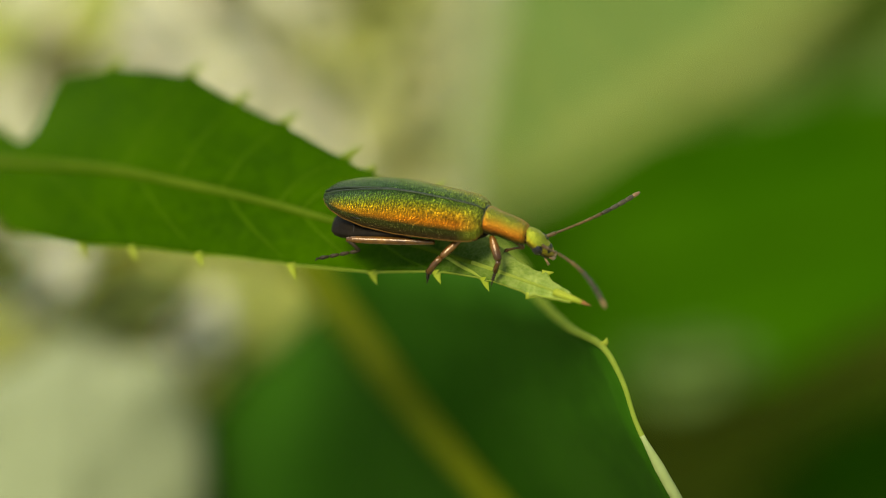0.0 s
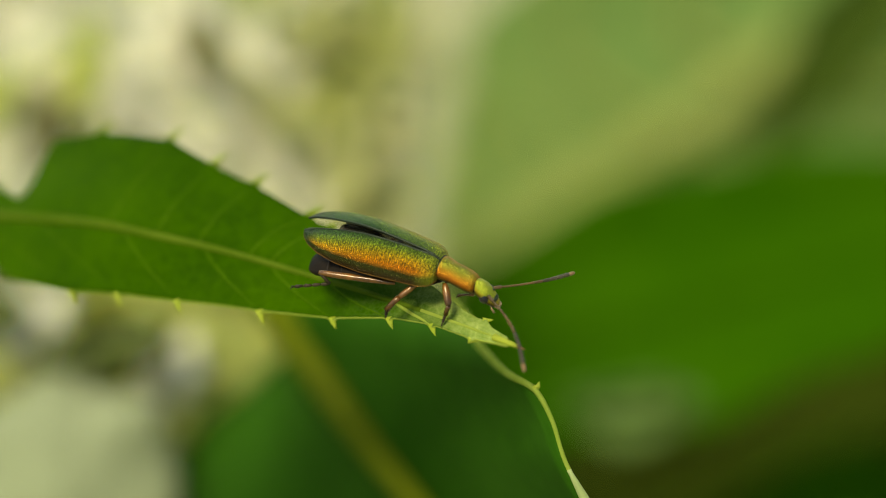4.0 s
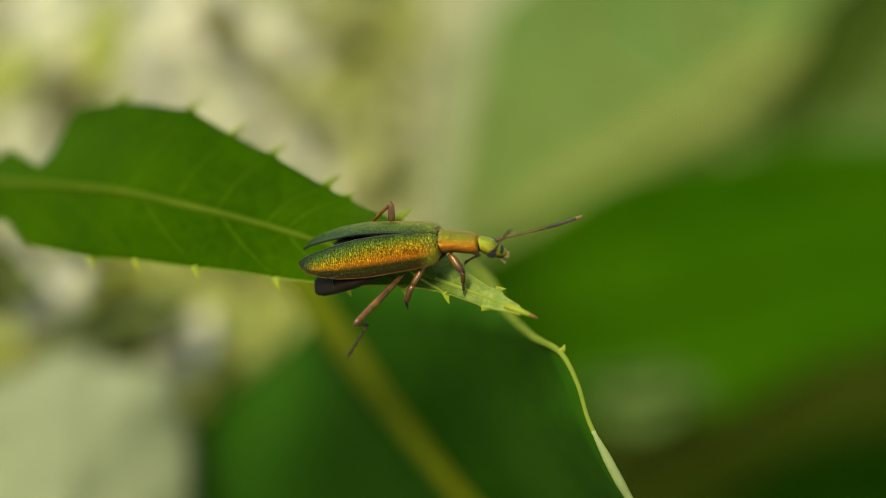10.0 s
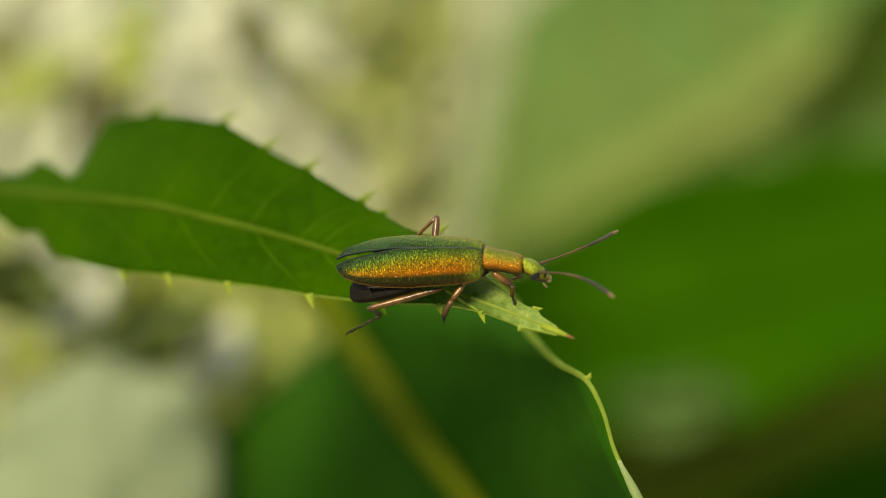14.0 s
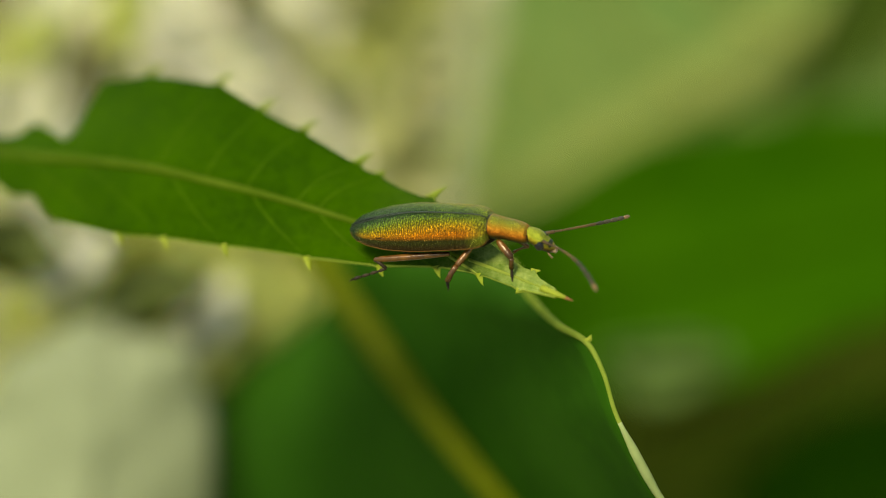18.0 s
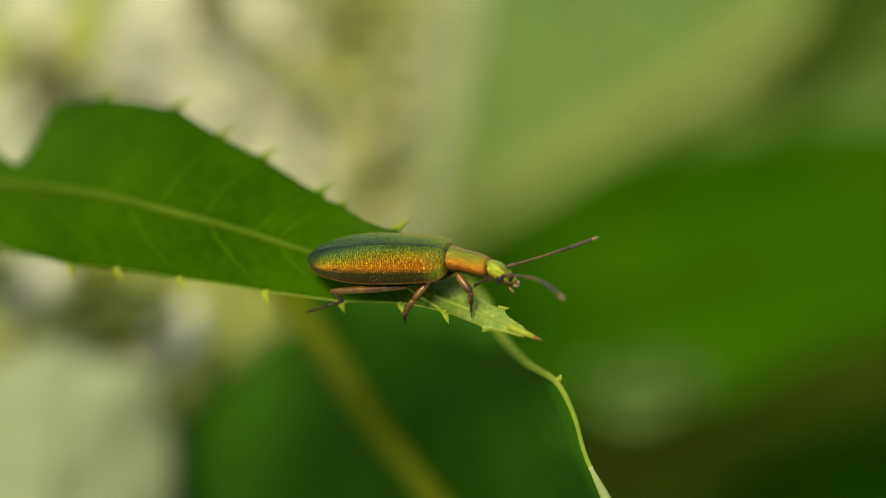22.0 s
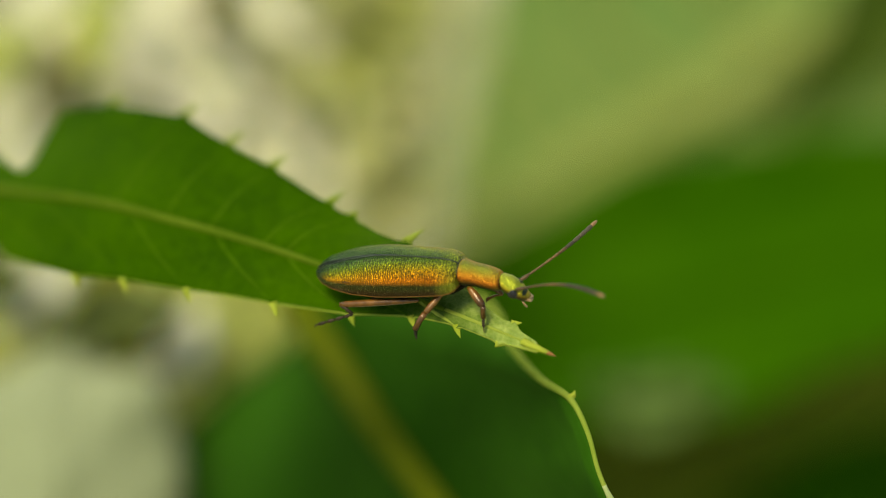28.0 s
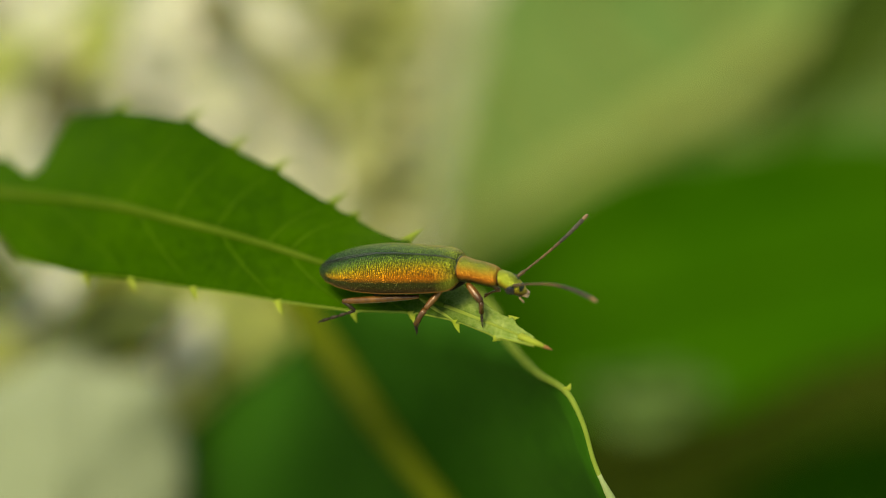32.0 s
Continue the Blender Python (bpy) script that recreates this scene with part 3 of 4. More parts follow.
local(part("margin", tube(line, [min(width(RIMW, i), 0.2) * MM for i in range(121)], 8), RIM, low_leaf, "pale rolled leaf margin"))
local(part("rolled_edge", tube([p - DEEP * 0.00004 for p in line[76:104]], [width(RIMW, i) * MM for i in range(76, 104)], 8), RIM_WHITE, low_leaf, "whitish underside of the rolled margin"))
a = curve_point(LOW_RIGHT, 0.4)
local(part("thorn", tube([a, a + (RIGHT * 0.16 + UP * 0.14) * MM, a + (RIGHT * 0.2 + UP * 0.3) * MM], [0.00016, 0.0001, 0.00002], 8), THORN, low_leaf))
stem(shrub, [(-0.052, 0.058, 0.12), at(14, -60, 60), at(18, -40, 40), at(11, -25, 28)], 0.0016, 0.0011, "twig")

# leaves behind, all out of focus
FOOT_2 = Vector((0.16, 0.14, -0.02))
back = plant("broad_leaved_shrub", "shrub with broad mid-green leaves behind the beetle", FOOT_2)
stem(back, [FOOT_2, (0.15, 0.15, 0.2), at(75, -12, 95), at(62, 6, 96)], 0.004, 0.002)
leaf("leaf_blade", back,
     points((-5, -7, 86), (8, -5, 88), (21, -2.5, 90), (36, 1, 94), (62, 6, 96)),
     points((-4.6, -8, 86), (6, -12, 84), (20, -11.2, 82), (33, -6.5, 84), (62, 2, 96)),
     points((-4.8, -6.4, 88), (5.5, 1.4, 89), (16, 6.9, 91), (32, 9.4, 95), (62, 9, 98)), LEAF_FAR, LEAF_FAR, 0.0005, "broad deep green leaf blade")
stem(back, [(0.152, 0.148, 0.25), at(90, 5, 140), at(84, 40, 160)], 0.003, 0.002, "twig")
leaf("leaf_blade", back,
     points((-2, -4, 165), (12.6, 6.5, 165), (27.3, 15.3, 162), (44.2, 25.8, 160), (84, 40, 160)),
     points((2, -6, 164), (19, -1.5, 161), (36, 3, 161), (55, 11, 164), (84, 38, 160)),
     points((0.5, 0, 165), (1.7, 11.5, 168), (4.5, 21, 170), (11, 33, 172), (60, 56, 160)), LEAF_PALE, RIB_FAR, 0.0025, "broad pale grey-green leaf blade", veins=6, lead=0.3, stout=0.4, taper=0.75)
# Dark sheet low on the right: the shade there is in its colour.
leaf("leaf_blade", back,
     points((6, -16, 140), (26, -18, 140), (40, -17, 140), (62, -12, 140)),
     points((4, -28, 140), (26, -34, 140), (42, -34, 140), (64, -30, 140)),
     points((6, -8, 140), (26, -5, 140), (40, -4, 140), (62, -4, 140)), LEAF_SHADE, LEAF_SHADE, 0.0006, "brown-green leaf blade coloured as if shaded")
leaf("leaf_blade", back,
     points((11, -8.6, 74), (13.6, -9.6, 74), (16.6, -9.4, 74), (20, -8.8, 74)),
     points((11, -9.0, 74), (13.6, -12.0, 74), (16.6, -11.8, 74), (20, -9.1, 74)),
     points((11, -8.3, 74), (13.6, -8.0, 74), (16.6, -7.5, 74), (20, -8.5, 74)), LEAF_PALE, LEAF_PALE, 0.0003, "small dull grey-green leaf blade")
leaf("leaf_blade", back,
     points((14.5, -17, 100), (21, -13.2, 100), (27, -10.6, 101), (34, -8.6, 102)),
     points((14.5, -17.4, 100), (22, -14.8, 100), (28, -12, 101), (34, -8.8, 102)),
     points((14.5, -16.6, 100), (20, -11.8, 100), (26, -9.4, 101), (34, -8.4, 102)), LEAF_MURK, LEAF_MURK, 0.0003, "narrow dull olive leaf blade")
leaf("leaf_blade", back,
     points((24, -24, 118), (32, -20.5, 118), (40, -18, 118), (50, -15, 120)),
     points((24, -25, 118), (32, -26, 118), (41, -24, 118), (50, -15.4, 120)),
     points((24, -23, 118), (31, -17, 118), (39, -14.6, 118), (50, -14.6, 120)), LEAF_FAR, LEAF_FAR, 0.0003, "deep green leaf blade")

# Added leaf: its dark colour stands in for the shaded corner behind.
leaf("leaf_blade", back,
     points((30.8, 10.8, 122), (34.8, 16.8, 122), (38.8, 22.8, 122), (47.8, 32.8, 122)),
     points((31.2, 10.4, 122), (38.8, 14.8, 124), (43.8, 20.8, 124), (48.4, 32.4, 122)),
     points((30.6, 11.0, 122), (32.8, 18.4, 121), (36.2, 24.8, 121), (47.2, 33.2, 122)), LEAF_CORNER, LEAF_CORNER, 0.0004, "added dark green leaf blade that dims the corner")

FOOT_3 = Vector((-0.2, 0.12, -0.02))
pale = plant("pale_leaved_shrub", "pale shrub with cream and grey-green leaves, blurred behind", FOOT_3)
stem(pale, [FOOT_3, (-0.2, 0.13, 0.2), at(-60, 0, 110), at(-50, 30, 120)], 0.004, 0.002)
leaf("leaf_blade", pale,
     points((-19.9, -5.6, 49), (-20.2, -9.5, 46), (-20.7, -14.7, 45), (-22.4, -20.7, 45), (-26.0, -29.4, 49)),
     points((-19.2, -5.7, 49), (-15.3, -7.4, 47), (-14.0, -12.5, 48), (-15.4, -20.7, 48), (-26.0, -29.8, 49)),
     points((-20.7, -5.7, 49), (-25.1, -7.3, 47), (-28.1, -12.1, 47), (-29.4, -20.7, 47), (-26.4, -29.4, 49)), LEAF_GREY, LEAF_GREY, 0.0003, "grey-green pale leaf blade", bow=0.0003)
random.seed(7)


def spray(x, u, z, w, h, tilt, mat, label):
    """A small pale leaf out of focus: w long, h wide, in mm, turned by tilt degrees."""
    c, s = math.cos(radians(tilt)), math.sin(radians(tilt))
    def q(a, b, d=0):
        return at(x + a * c - b * s, u + a * s + b * c, z + d)
    leaf("leaf_blade", pale, [q(-w / 2, 0), q(-w / 6, 0, 2), q(w / 6, 0, 2), q(w / 2, 0)],
         [q(-w / 2, -h * 0.06), q(-w / 6, -h / 2, -2), q(w / 6, -h / 2, -2), q(w / 2, -h * 0.05)],
         [q(-w / 2, h * 0.06), q(-w / 6, h / 2, 1), q(w / 6, h / 2, 1), q(w / 2, h * 0.05)], mat, RIB_PALE, 0.0004, label, rows=14, cols=4, wave=0.001, seed=x)


SPRAYS = [(-11, 9.5, 75, 20, 6, -48, LEAF_CREAM), (-16, 14, 80, 15, 8, -40, LEAF_CREAM), (-23, 13, 85, 9, 6, 30, LEAF_CREAM), (-27, 15, 80, 10, 5, 70, LEAF_OLIVE),
          (-27, 8, 80, 8, 6, 50, LEAF_CREAM), (-5.5, 5, 80, 12, 5, -45, LEAF_CREAM), (-6, 13, 95, 20, 6, 80, LEAF_OLIVE), (-3.4, 12, 95, 20, 3.5, 86, LEAF_OLIVE),
          (-20, 17.5, 85, 10, 5, -10, LEAF_OLIVE), (-11, 18, 90, 12, 7, 30, LEAF_CREAM), (-24, 19, 90, 10, 5, 20, LEAF_CREAM), (-29, 19, 90, 9, 6, -60, LEAF_CREAM),
          (-29, 3.5, 75, 9, 5, 80, LEAF_CREAM), (-31, 11.5, 85, 8, 4, 10, LEAF_OLIVE), (-3.5, 18, 100, 12, 5, 60, LEAF_OLIVE),
          (-26, -3.5, 72, 10, 5, 25, LEAF_OLIVE), (-18, -2, 70, 10, 4.5, -20, LEAF_LIME), (-22.5, -1, 70, 7, 4, 40, LEAF_OLIVE),
          (-25, -6.2, 74, 7, 3.6, -10, LEAF_LIME), (-11.5, -2.5, 72, 10, 4.5, -30, LEAF_OLIVE), (-12, -6.5, 76, 9, 4.5, 60, LEAF_LIME), (-15, -4.4, 78, 6, 3, 10, LEAF_OLIVE), (-16.5, -7, 80, 6, 3, 70, LEAF_LIME), (-8, -4, 80, 7, 4, -50, LEAF_OLIVE)]
# The first two are dark blades with shade put into their colour.
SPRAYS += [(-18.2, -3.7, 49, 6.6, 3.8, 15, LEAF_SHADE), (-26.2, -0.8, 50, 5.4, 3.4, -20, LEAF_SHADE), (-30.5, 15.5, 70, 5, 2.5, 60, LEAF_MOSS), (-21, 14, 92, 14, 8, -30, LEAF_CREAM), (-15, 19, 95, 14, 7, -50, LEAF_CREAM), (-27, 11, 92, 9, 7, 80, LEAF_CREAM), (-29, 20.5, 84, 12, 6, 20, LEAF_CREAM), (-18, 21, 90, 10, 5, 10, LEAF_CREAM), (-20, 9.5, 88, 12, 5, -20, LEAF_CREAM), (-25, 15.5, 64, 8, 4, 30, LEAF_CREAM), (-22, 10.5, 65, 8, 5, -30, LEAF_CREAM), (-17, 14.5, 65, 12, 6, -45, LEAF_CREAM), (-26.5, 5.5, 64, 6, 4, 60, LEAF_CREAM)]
SPRAYS += [(-12, 15.5, 66, 7, 4.5, -60, LEAF_CREAM), (-10.3, 11.6, 66, 7, 4.5, -55, LEAF_CREAM), (-8.6, 8.7, 66, 6, 4, -50, LEAF_CREAM), (-6.4, 6.3, 66, 5, 3.4, -45, LEAF_CREAM), (-5, 12.6, 64, 8, 3.6, 80, LEAF_OLIVE), (-3.4, 16, 64, 8, 3.4, 70, LEAF_OLIVE), (-6, 17.2, 64, 5, 3.6, 30, LEAF_FERN), (-24.3, 12, 62, 3, 1.8, 60, LEAF_OLIVE)]
SPRAYS += [(-26.8, -3.6, 60, 4.5, 3, 30, LEAF_LIME), (-24.3, -2.1, 61, 4.5, 2.6, -30, LEAF_LIME), (-22.8, -5.7, 60, 4.5, 3, 60, LEAF_LIME), (-14.5, -2.8, 60, 4.5, 2.8, -20, LEAF_LIME), (-13.8, -6.4, 61, 4.5, 3, 50, LEAF_LIME), (-16.3, -7.2, 60, 4.5, 2.8, 10, LEAF_LIME), (-12, -4.3, 60, 4.5, 3, -50, LEAF_LIME), (-16.3, -4.3, 59, 2.6, 2, 20, LEAF_CREAM), (-3.9, 7.2, 58, 6, 3.4, 70, LEAF_FERN), (-2.5, 3.6, 58, 5, 3.4, 50, LEAF_FERN), (-1.9, 9.4, 59, 6, 2.6, 80, LEAF_FERN), (-11.3, -4.4, 66, 6, 3.4, 20, LEAF_LIME), (-9.2, -5, 67, 5, 3, -40, LEAF_LIME), (-8.4, -3.6, 68, 5, 3, 10, LEAF_LIME), (-27.6, 14.5, 70, 7, 4, 35, LEAF_LIME), (-28, 10, 68, 7, 4, 80, LEAF_CREAM), (-25.7, 12.3, 72, 5, 3.4, -20, LEAF_CREAM), (-14.9, 11.5, 63, 8, 5, -45, LEAF_CREAM), (-13.1, 9.3, 64, 8, 5, -50, LEAF_CREAM), (-10.5, 7, 63, 7, 4.5, -45, LEAF_CREAM), (-7.9, 4.8, 64, 6, 4, -40, LEAF_CREAM), (-2.2, 14, 122, 26, 3.4, 80, LEAF_OLIVE), (-26, 17, 100, 8, 5, -30, LEAF_CREAM), (-21.8, 15, 98, 9, 6, -40, LEAF_CREAM), (-17.7, 12.6, 96, 9, 6, -45, LEAF_CREAM)]
SPRAYS += [(-13.0, 15.6, 61, 3.6, 1.8, -55, LEAF_MOSS), (-8.3, 11.4, 61, 5, 1.9, -58, LEAF_FERN), (-23.8, 10.6, 60, 4, 1.5, 80, LEAF_MOSS), (-20.9, 13.8, 57, 4.6, 1.8, 82, LEAF_LIME),
           (-27, 12.2, 57, 3.6, 2, 40, LEAF_LIME), (-24, -2.1, 55, 3.6, 2.4, 40, LEAF_CREAM), (-15.3, -5.7, 54, 2.8, 2.2, 60, LEAF_CREAM), (-15.4, -8.2, 55, 4.4, 2, 75, LEAF_LIME)]
for x, u, z, w, h, tilt, mat in SPRAYS:
    spray(x, u, z, w, h, tilt, mat, "cream dry leaf blade" if mat is LEAF_CREAM else "yellow-green leaf blade" if mat is LEAF_LIME else "olive leaf blade")

leaf("leaf_blade", pale, points((-62, 6, 150), (-40, 8, 150), (-20, 9, 150), (-5, 8, 150)), points((-62, -14, 150), (-40, -18, 145), (-20, -18, 145), (-5, -2, 150)),
     points((-62, 30, 155), (-40, 36, 155), (-20, 36, 155), (-6, 26, 155)), LEAF_STRAW, LEAF_CREAM, 0.0006, "large straw-coloured dry leaf blade")
for i in range(120):
    x, u = random.uniform(-36, -2), random.uniform(-8, 24)
    if x > -8 and u < 4:
        continue
    z = random.uniform(68, 110)
    if x > -12 and u > 6:
        z += 30
    band = abs(x + u + 1) < 6 and x < -5
    mat = LEAF_CREAM if band else random.choice((LEAF_CREAM, LEAF_CREAM, LEAF_CREAM, LEAF_OLIVE, LEAF_LIME, LEAF_GREY, LEAF_MOSS) if u > 4 else (LEAF_CREAM, LEAF_LIME, LEAF_LIME, LEAF_OLIVE, LEAF_OLIVE, LEAF_DUSK))
    size = random.uniform(1.8, 4.8)
    spray(x, u, z, size * 1.5, size * random.uniform(0.5, 0.8), random.uniform(0, 180), mat,
          {LEAF_CREAM: "cream dry leaf blade", LEAF_OLIVE: "olive leaf blade", LEAF_GREY: "grey-green leaf blade", LEAF_LIME: "yellow-green leaf blade"}.get(mat, "brown-green leaf blade coloured as if shaded"))

for i in range(26):
    x, u = random.uniform(-34, -11), random.uniform(-7.5, 0.5)
    mat = random.choice((LEAF_LIME, LEAF_OLIVE, LEAF_DUSK) if x > -19 else (LEAF_LIME, LEAF_LIME, LEAF_CREAM))
    spray(x, u, random.uniform(62, 76), random.uniform(3, 6), random.uniform(1.6, 3), random.uniform(0, 180), mat, {LEAF_CREAM: "cream dry leaf blade", LEAF_LIME: "yellow-green leaf blade", LEAF_OLIVE: "olive leaf blade"}.get(mat, "dull grey-green leaf blade"))

# ---- the beetle: x forward, y to its left, z up ----
beetle = tagged(new("beetle"), "slender metallic green and gold beetle on the leaf tip", "beetle")


def elytron(side):
    """A wing case as a thin shell; its origin is the hinge at the shoulder. side: -1 right, 1 left."""
    hinge = Vector((-0.1, 0.7 * side, 1.25))
    W = [(0, 0.5), (0.08, 0.74), (0.22, 0.9), (0.5, 1.0), (1.2, 1.04), (3.2, 1.1), (4.4, 1.0), (5.2, 0.8), (5.75, 0.54), (6.03, 0.28), (6.15, 0.08)]
    Hh = [(0, 0.5), (0.08, 0.66), (0.25, 0.8), (0.6, 0.92), (1.5, 1.03), (2.6, 1.1), (3.4, 1.07), (4.0, 0.97), (4.7, 0.78), (5.3, 0.57), (5.8, 0.35), (6.15, 0.1)]
    Zb = [(0, 1.0), (0.8, 0.9), (2.5, 0.76), (4, 0.68), (5.2, 0.66), (6.15, 0.68)]
    bm = bmesh.new()
    uvl = bm.loops.layers.uv.new("UVMap")
    n, k = 56, 22
    xs = [6.15 * (1 - (1 - i / n) ** 1.3) for i in range(n + 1)]
    grid, tags = [], {}
    for i, d in enumerate(xs):
        row = []
        for j in range(k + 1):
            q = radians(2 + 90 * j / k)
            w, h, zb = width(W, d), width(Hh, d), width(Zb, d)
            y = 0.012 + w * math.sin(q) ** 0.86
            z = zb + h * (math.cos(q) if q < math.pi / 2 else 1.3 * math.cos(q))
            vt = bm.verts.new((Vector((-d, y * side, z)) - hinge) * MM)
            tags[vt] = (d / 6.15, j / k * (0.58 if side > 0 else 1))
            row.append(vt)
        grid.append(row)
    for r, s in zip(grid, grid[1:]):
        for j in range(k):
            bm.faces.new((r[j], r[j + 1], s[j + 1], s[j]))
    for fc in bm.faces:
        for lp in fc.loops:
            lp[uvl].uv = tags[lp.vert]
    rim = [r[k].co.copy() for r in grid]
    seam = [r[0].co.copy() for r in grid]
    ob = part("elytron", bm, ELYTRON, beetle, "metallic wing case, green seam and gold flank")
    thicken(ob, 0.00005).location = hinge * MM
    part("rim", tube(rim, [0.00004] * len(rim), 6), COPPER, ob, "copper-red lower rim")
    part("seam", tube(seam, [0.00005] * len(seam), 6), SEAM, ob, "dark seam edge")
    return ob


ELY_R, ELY_L = elytron(-1), elytron(1)

part("pronotum", loft([(-0.12, 1.18, 0.42, 0.38, 0.4), (0.0, 1.19, 0.53, 0.42, 0.48), (0.15, 1.19, 0.54, 0.42, 0.5), (0.5, 1.11, 0.47, 0.39, 0.46), (0.9, 1.0, 0.48, 0.41, 0.45), (1.2, 0.9, 0.48, 0.4, 0.42), (1.42, 0.83, 0.43, 0.37, 0.36), (1.5, 0.8, 0.36, 0.32, 0.3)], 28), PRONOTUM, beetle, "coppery gold pronotum with green edges")
part("collar", loft([(1.36, 0.845, 0.446, 0.386, 0.375), (1.46, 0.815, 0.4, 0.35, 0.34)], 28), HEAD, beetle, "green front edge of the pronotum")
part("collar", loft([(-0.11, 1.19, 0.5, 0.4, 0.46), (-0.04, 1.19, 0.56, 0.44, 0.51), (0.0, 1.19, 0.53, 0.41, 0.47)], 28), SEAM, beetle, "dark hind edge of the pronotum")
part("neck", loft([(1.4, 0.82, 0.34, 0.3, 0.28), (1.6, 0.77, 0.34, 0.3, 0.28)], 18), BELLY, beetle)
head = part("head", loft([(1.48, 0.8, 0.3, 0.3, 0.26), (1.62, 0.75, 0.37, 0.33, 0.33), (1.85, 0.63, 0.4, 0.36, 0.4), (2.06, 0.47, 0.37, 0.34, 0.42), (2.25, 0.3, 0.29, 0.28, 0.36), (2.4, 0.16, 0.2, 0.2, 0.26), (2.5, 0.06, 0.1, 0.1, 0.12)], 24), HEAD_METAL, beetle, "metallic green head")
for s in (-1, 1):
    part("eye", blob((1.95, 0.3 * s, 0.48), (0.21, 0.15, 0.23)), EYE, head, "round black eye")
    part("antenna_socket", blob((2.14, 0.22 * s, 0.62), (0.09, 0.09, 0.09)), SEAM, head)
    part("mandible", tube([Vector((2.36, 0.13 * s, 0.1)) * MM, Vector((2.5, 0.11 * s, 0.0)) * MM, Vector((2.53, 0.02 * s, -0.06)) * MM], [0.00008, 0.00006, 0.00002], 8), MOUTH, head)
    part("palp", tube([Vector((2.2, 0.2 * s, 0.05)) * MM, Vector((2.3, 0.25 * s, -0.08)) * MM, Vector((2.36, 0.25 * s, -0.2)) * MM], [0.00003, 0.00004, 0.00005], 8), MOUTH, head)
part("face", blob((2.3, 0, 0.34), (0.12, 0.24, 0.16)), SEAM, head, "dark face between the antennae")
part("labrum", blob((2.46, 0, 0.08), (0.08, 0.15, 0.06)), MOUTH, head)
part("thorax", loft([(0.1, 0.85, 0.4, 0.2, 0.3), (-0.3, 0.85, 0.75, 0.3, 0.48), (-1.2, 0.82, 0.86, 0.3, 0.6), (-2.0, 0.82, 0.82, 0.3, 0.58), (-2.4, 0.82, 0.6, 0.25, 0.3)], 20), BELLY, beetle, "dark underside of the thorax, shadow put into its colour")
ABDOMEN_AT = Vector((-1.8, 0, 0.95))
abdomen = part("abdomen", loft([(0.2, -0.05, 0.5, 0.2, 0.4), (-0.4, -0.08, 0.78, 0.25, 0.5), (-1.4, -0.08, 0.88, 0.26, 0.5), (-2.4, -0.08, 0.86, 0.24, 0.52), (-3.2, -0.06, 0.74, 0.19, 0.48), (-3.7, -0.05, 0.62, 0.16, 0.42), (-3.95, -0.05, 0.5, 0.12, 0.34), (-4.05, -0.05, 0.36, 0.08, 0.22)], 20), BELLY, beetle, "dark brown abdomen, blackened in colour for shadow")
abdomen.location = ABDOMEN_AT * MM
for i in range(5):
    x = -0.5 - 0.65 * i
    part("abdomen_ring", loft([(x + 0.02, -0.085, 0.91 - 0.05 * i * i * 0.25, 0.28, (0.54, 0.545, 0.56, 0.55, 0.51)[i]), (x - 0.03, -0.085, 0.91 - 0.05 * i * i * 0.25, 0.28, (0.54, 0.545, 0.56, 0.55, 0.51)[i])], 20), RING, abdomen)


def membrane(length, half, side, taper, seed):
    """A creased sheet that runs back from its origin."""
    bm = bmesh.new()
    rows = []
    for i in range(25):
        d = i / 24
        w = half(d)
        row = []
        for j in range(9):
            v = j / 8 * 2 - 1
            z = 0.06 * noise.noise(Vector((d * 6, v * 3, seed))) - 0.2 * v * v * w
            row.append(bm.verts.new(Vector((-length * d + taper * (1 - v * v) * (d == 1), v * w, z)) * MM))
        rows.append(row)
    for r, s in zip(rows, rows[1:]):
        for j in range(8):
            bm.faces.new((r[j], r[j + 1], s[j + 1], s[j]))
    return bm


def hind_wing(side):
    """A membrane wing in two pieces: the arm under the wing case, and the tip that folds back at a joint."""
    ob = part("hind_wing", membrane(4.4, lambda d: (0.2 + 0.36 * math.sin(min(1, d * 1.3) * math.pi / 2)) * (1 - 0.45 * max(0, d * 5 - 4) ** 2), side, 0, side), WING, beetle, "folded smoky grey membrane wing")
    thicken(ob, 0.000015)
    for y in (-0.42, -0.16, 0.1, 0.38):
        part("wing_vein", tube([Vector((-4.4 * d, y * (0.5 + d) * 0.8, 0.06 - 0.1 * y * y)) * MM for d in (0, 0.2, 0.4, 0.6, 0.8, 1)], [0.00004, 0.00003, 0.00003, 0.00002, 0.00002, 0.000015], 6), BELLY, ob)
    tip = part("wing_tip", membrane(2.3, lambda d: 0.55 * math.sqrt(max(0.02, 1 - (d * 0.97) ** 2.4)), side, -0.25, side + 4), WING, ob, "smoky wing tip that folds under")
    thicken(tip, 0.000015)
    tip.location = Vector((-4.3, 0, 0)) * MM
    return ob, tip


(WING_R, TIP_R), (WING_L, TIP_L) = hind_wing(-1), hind_wing(1)



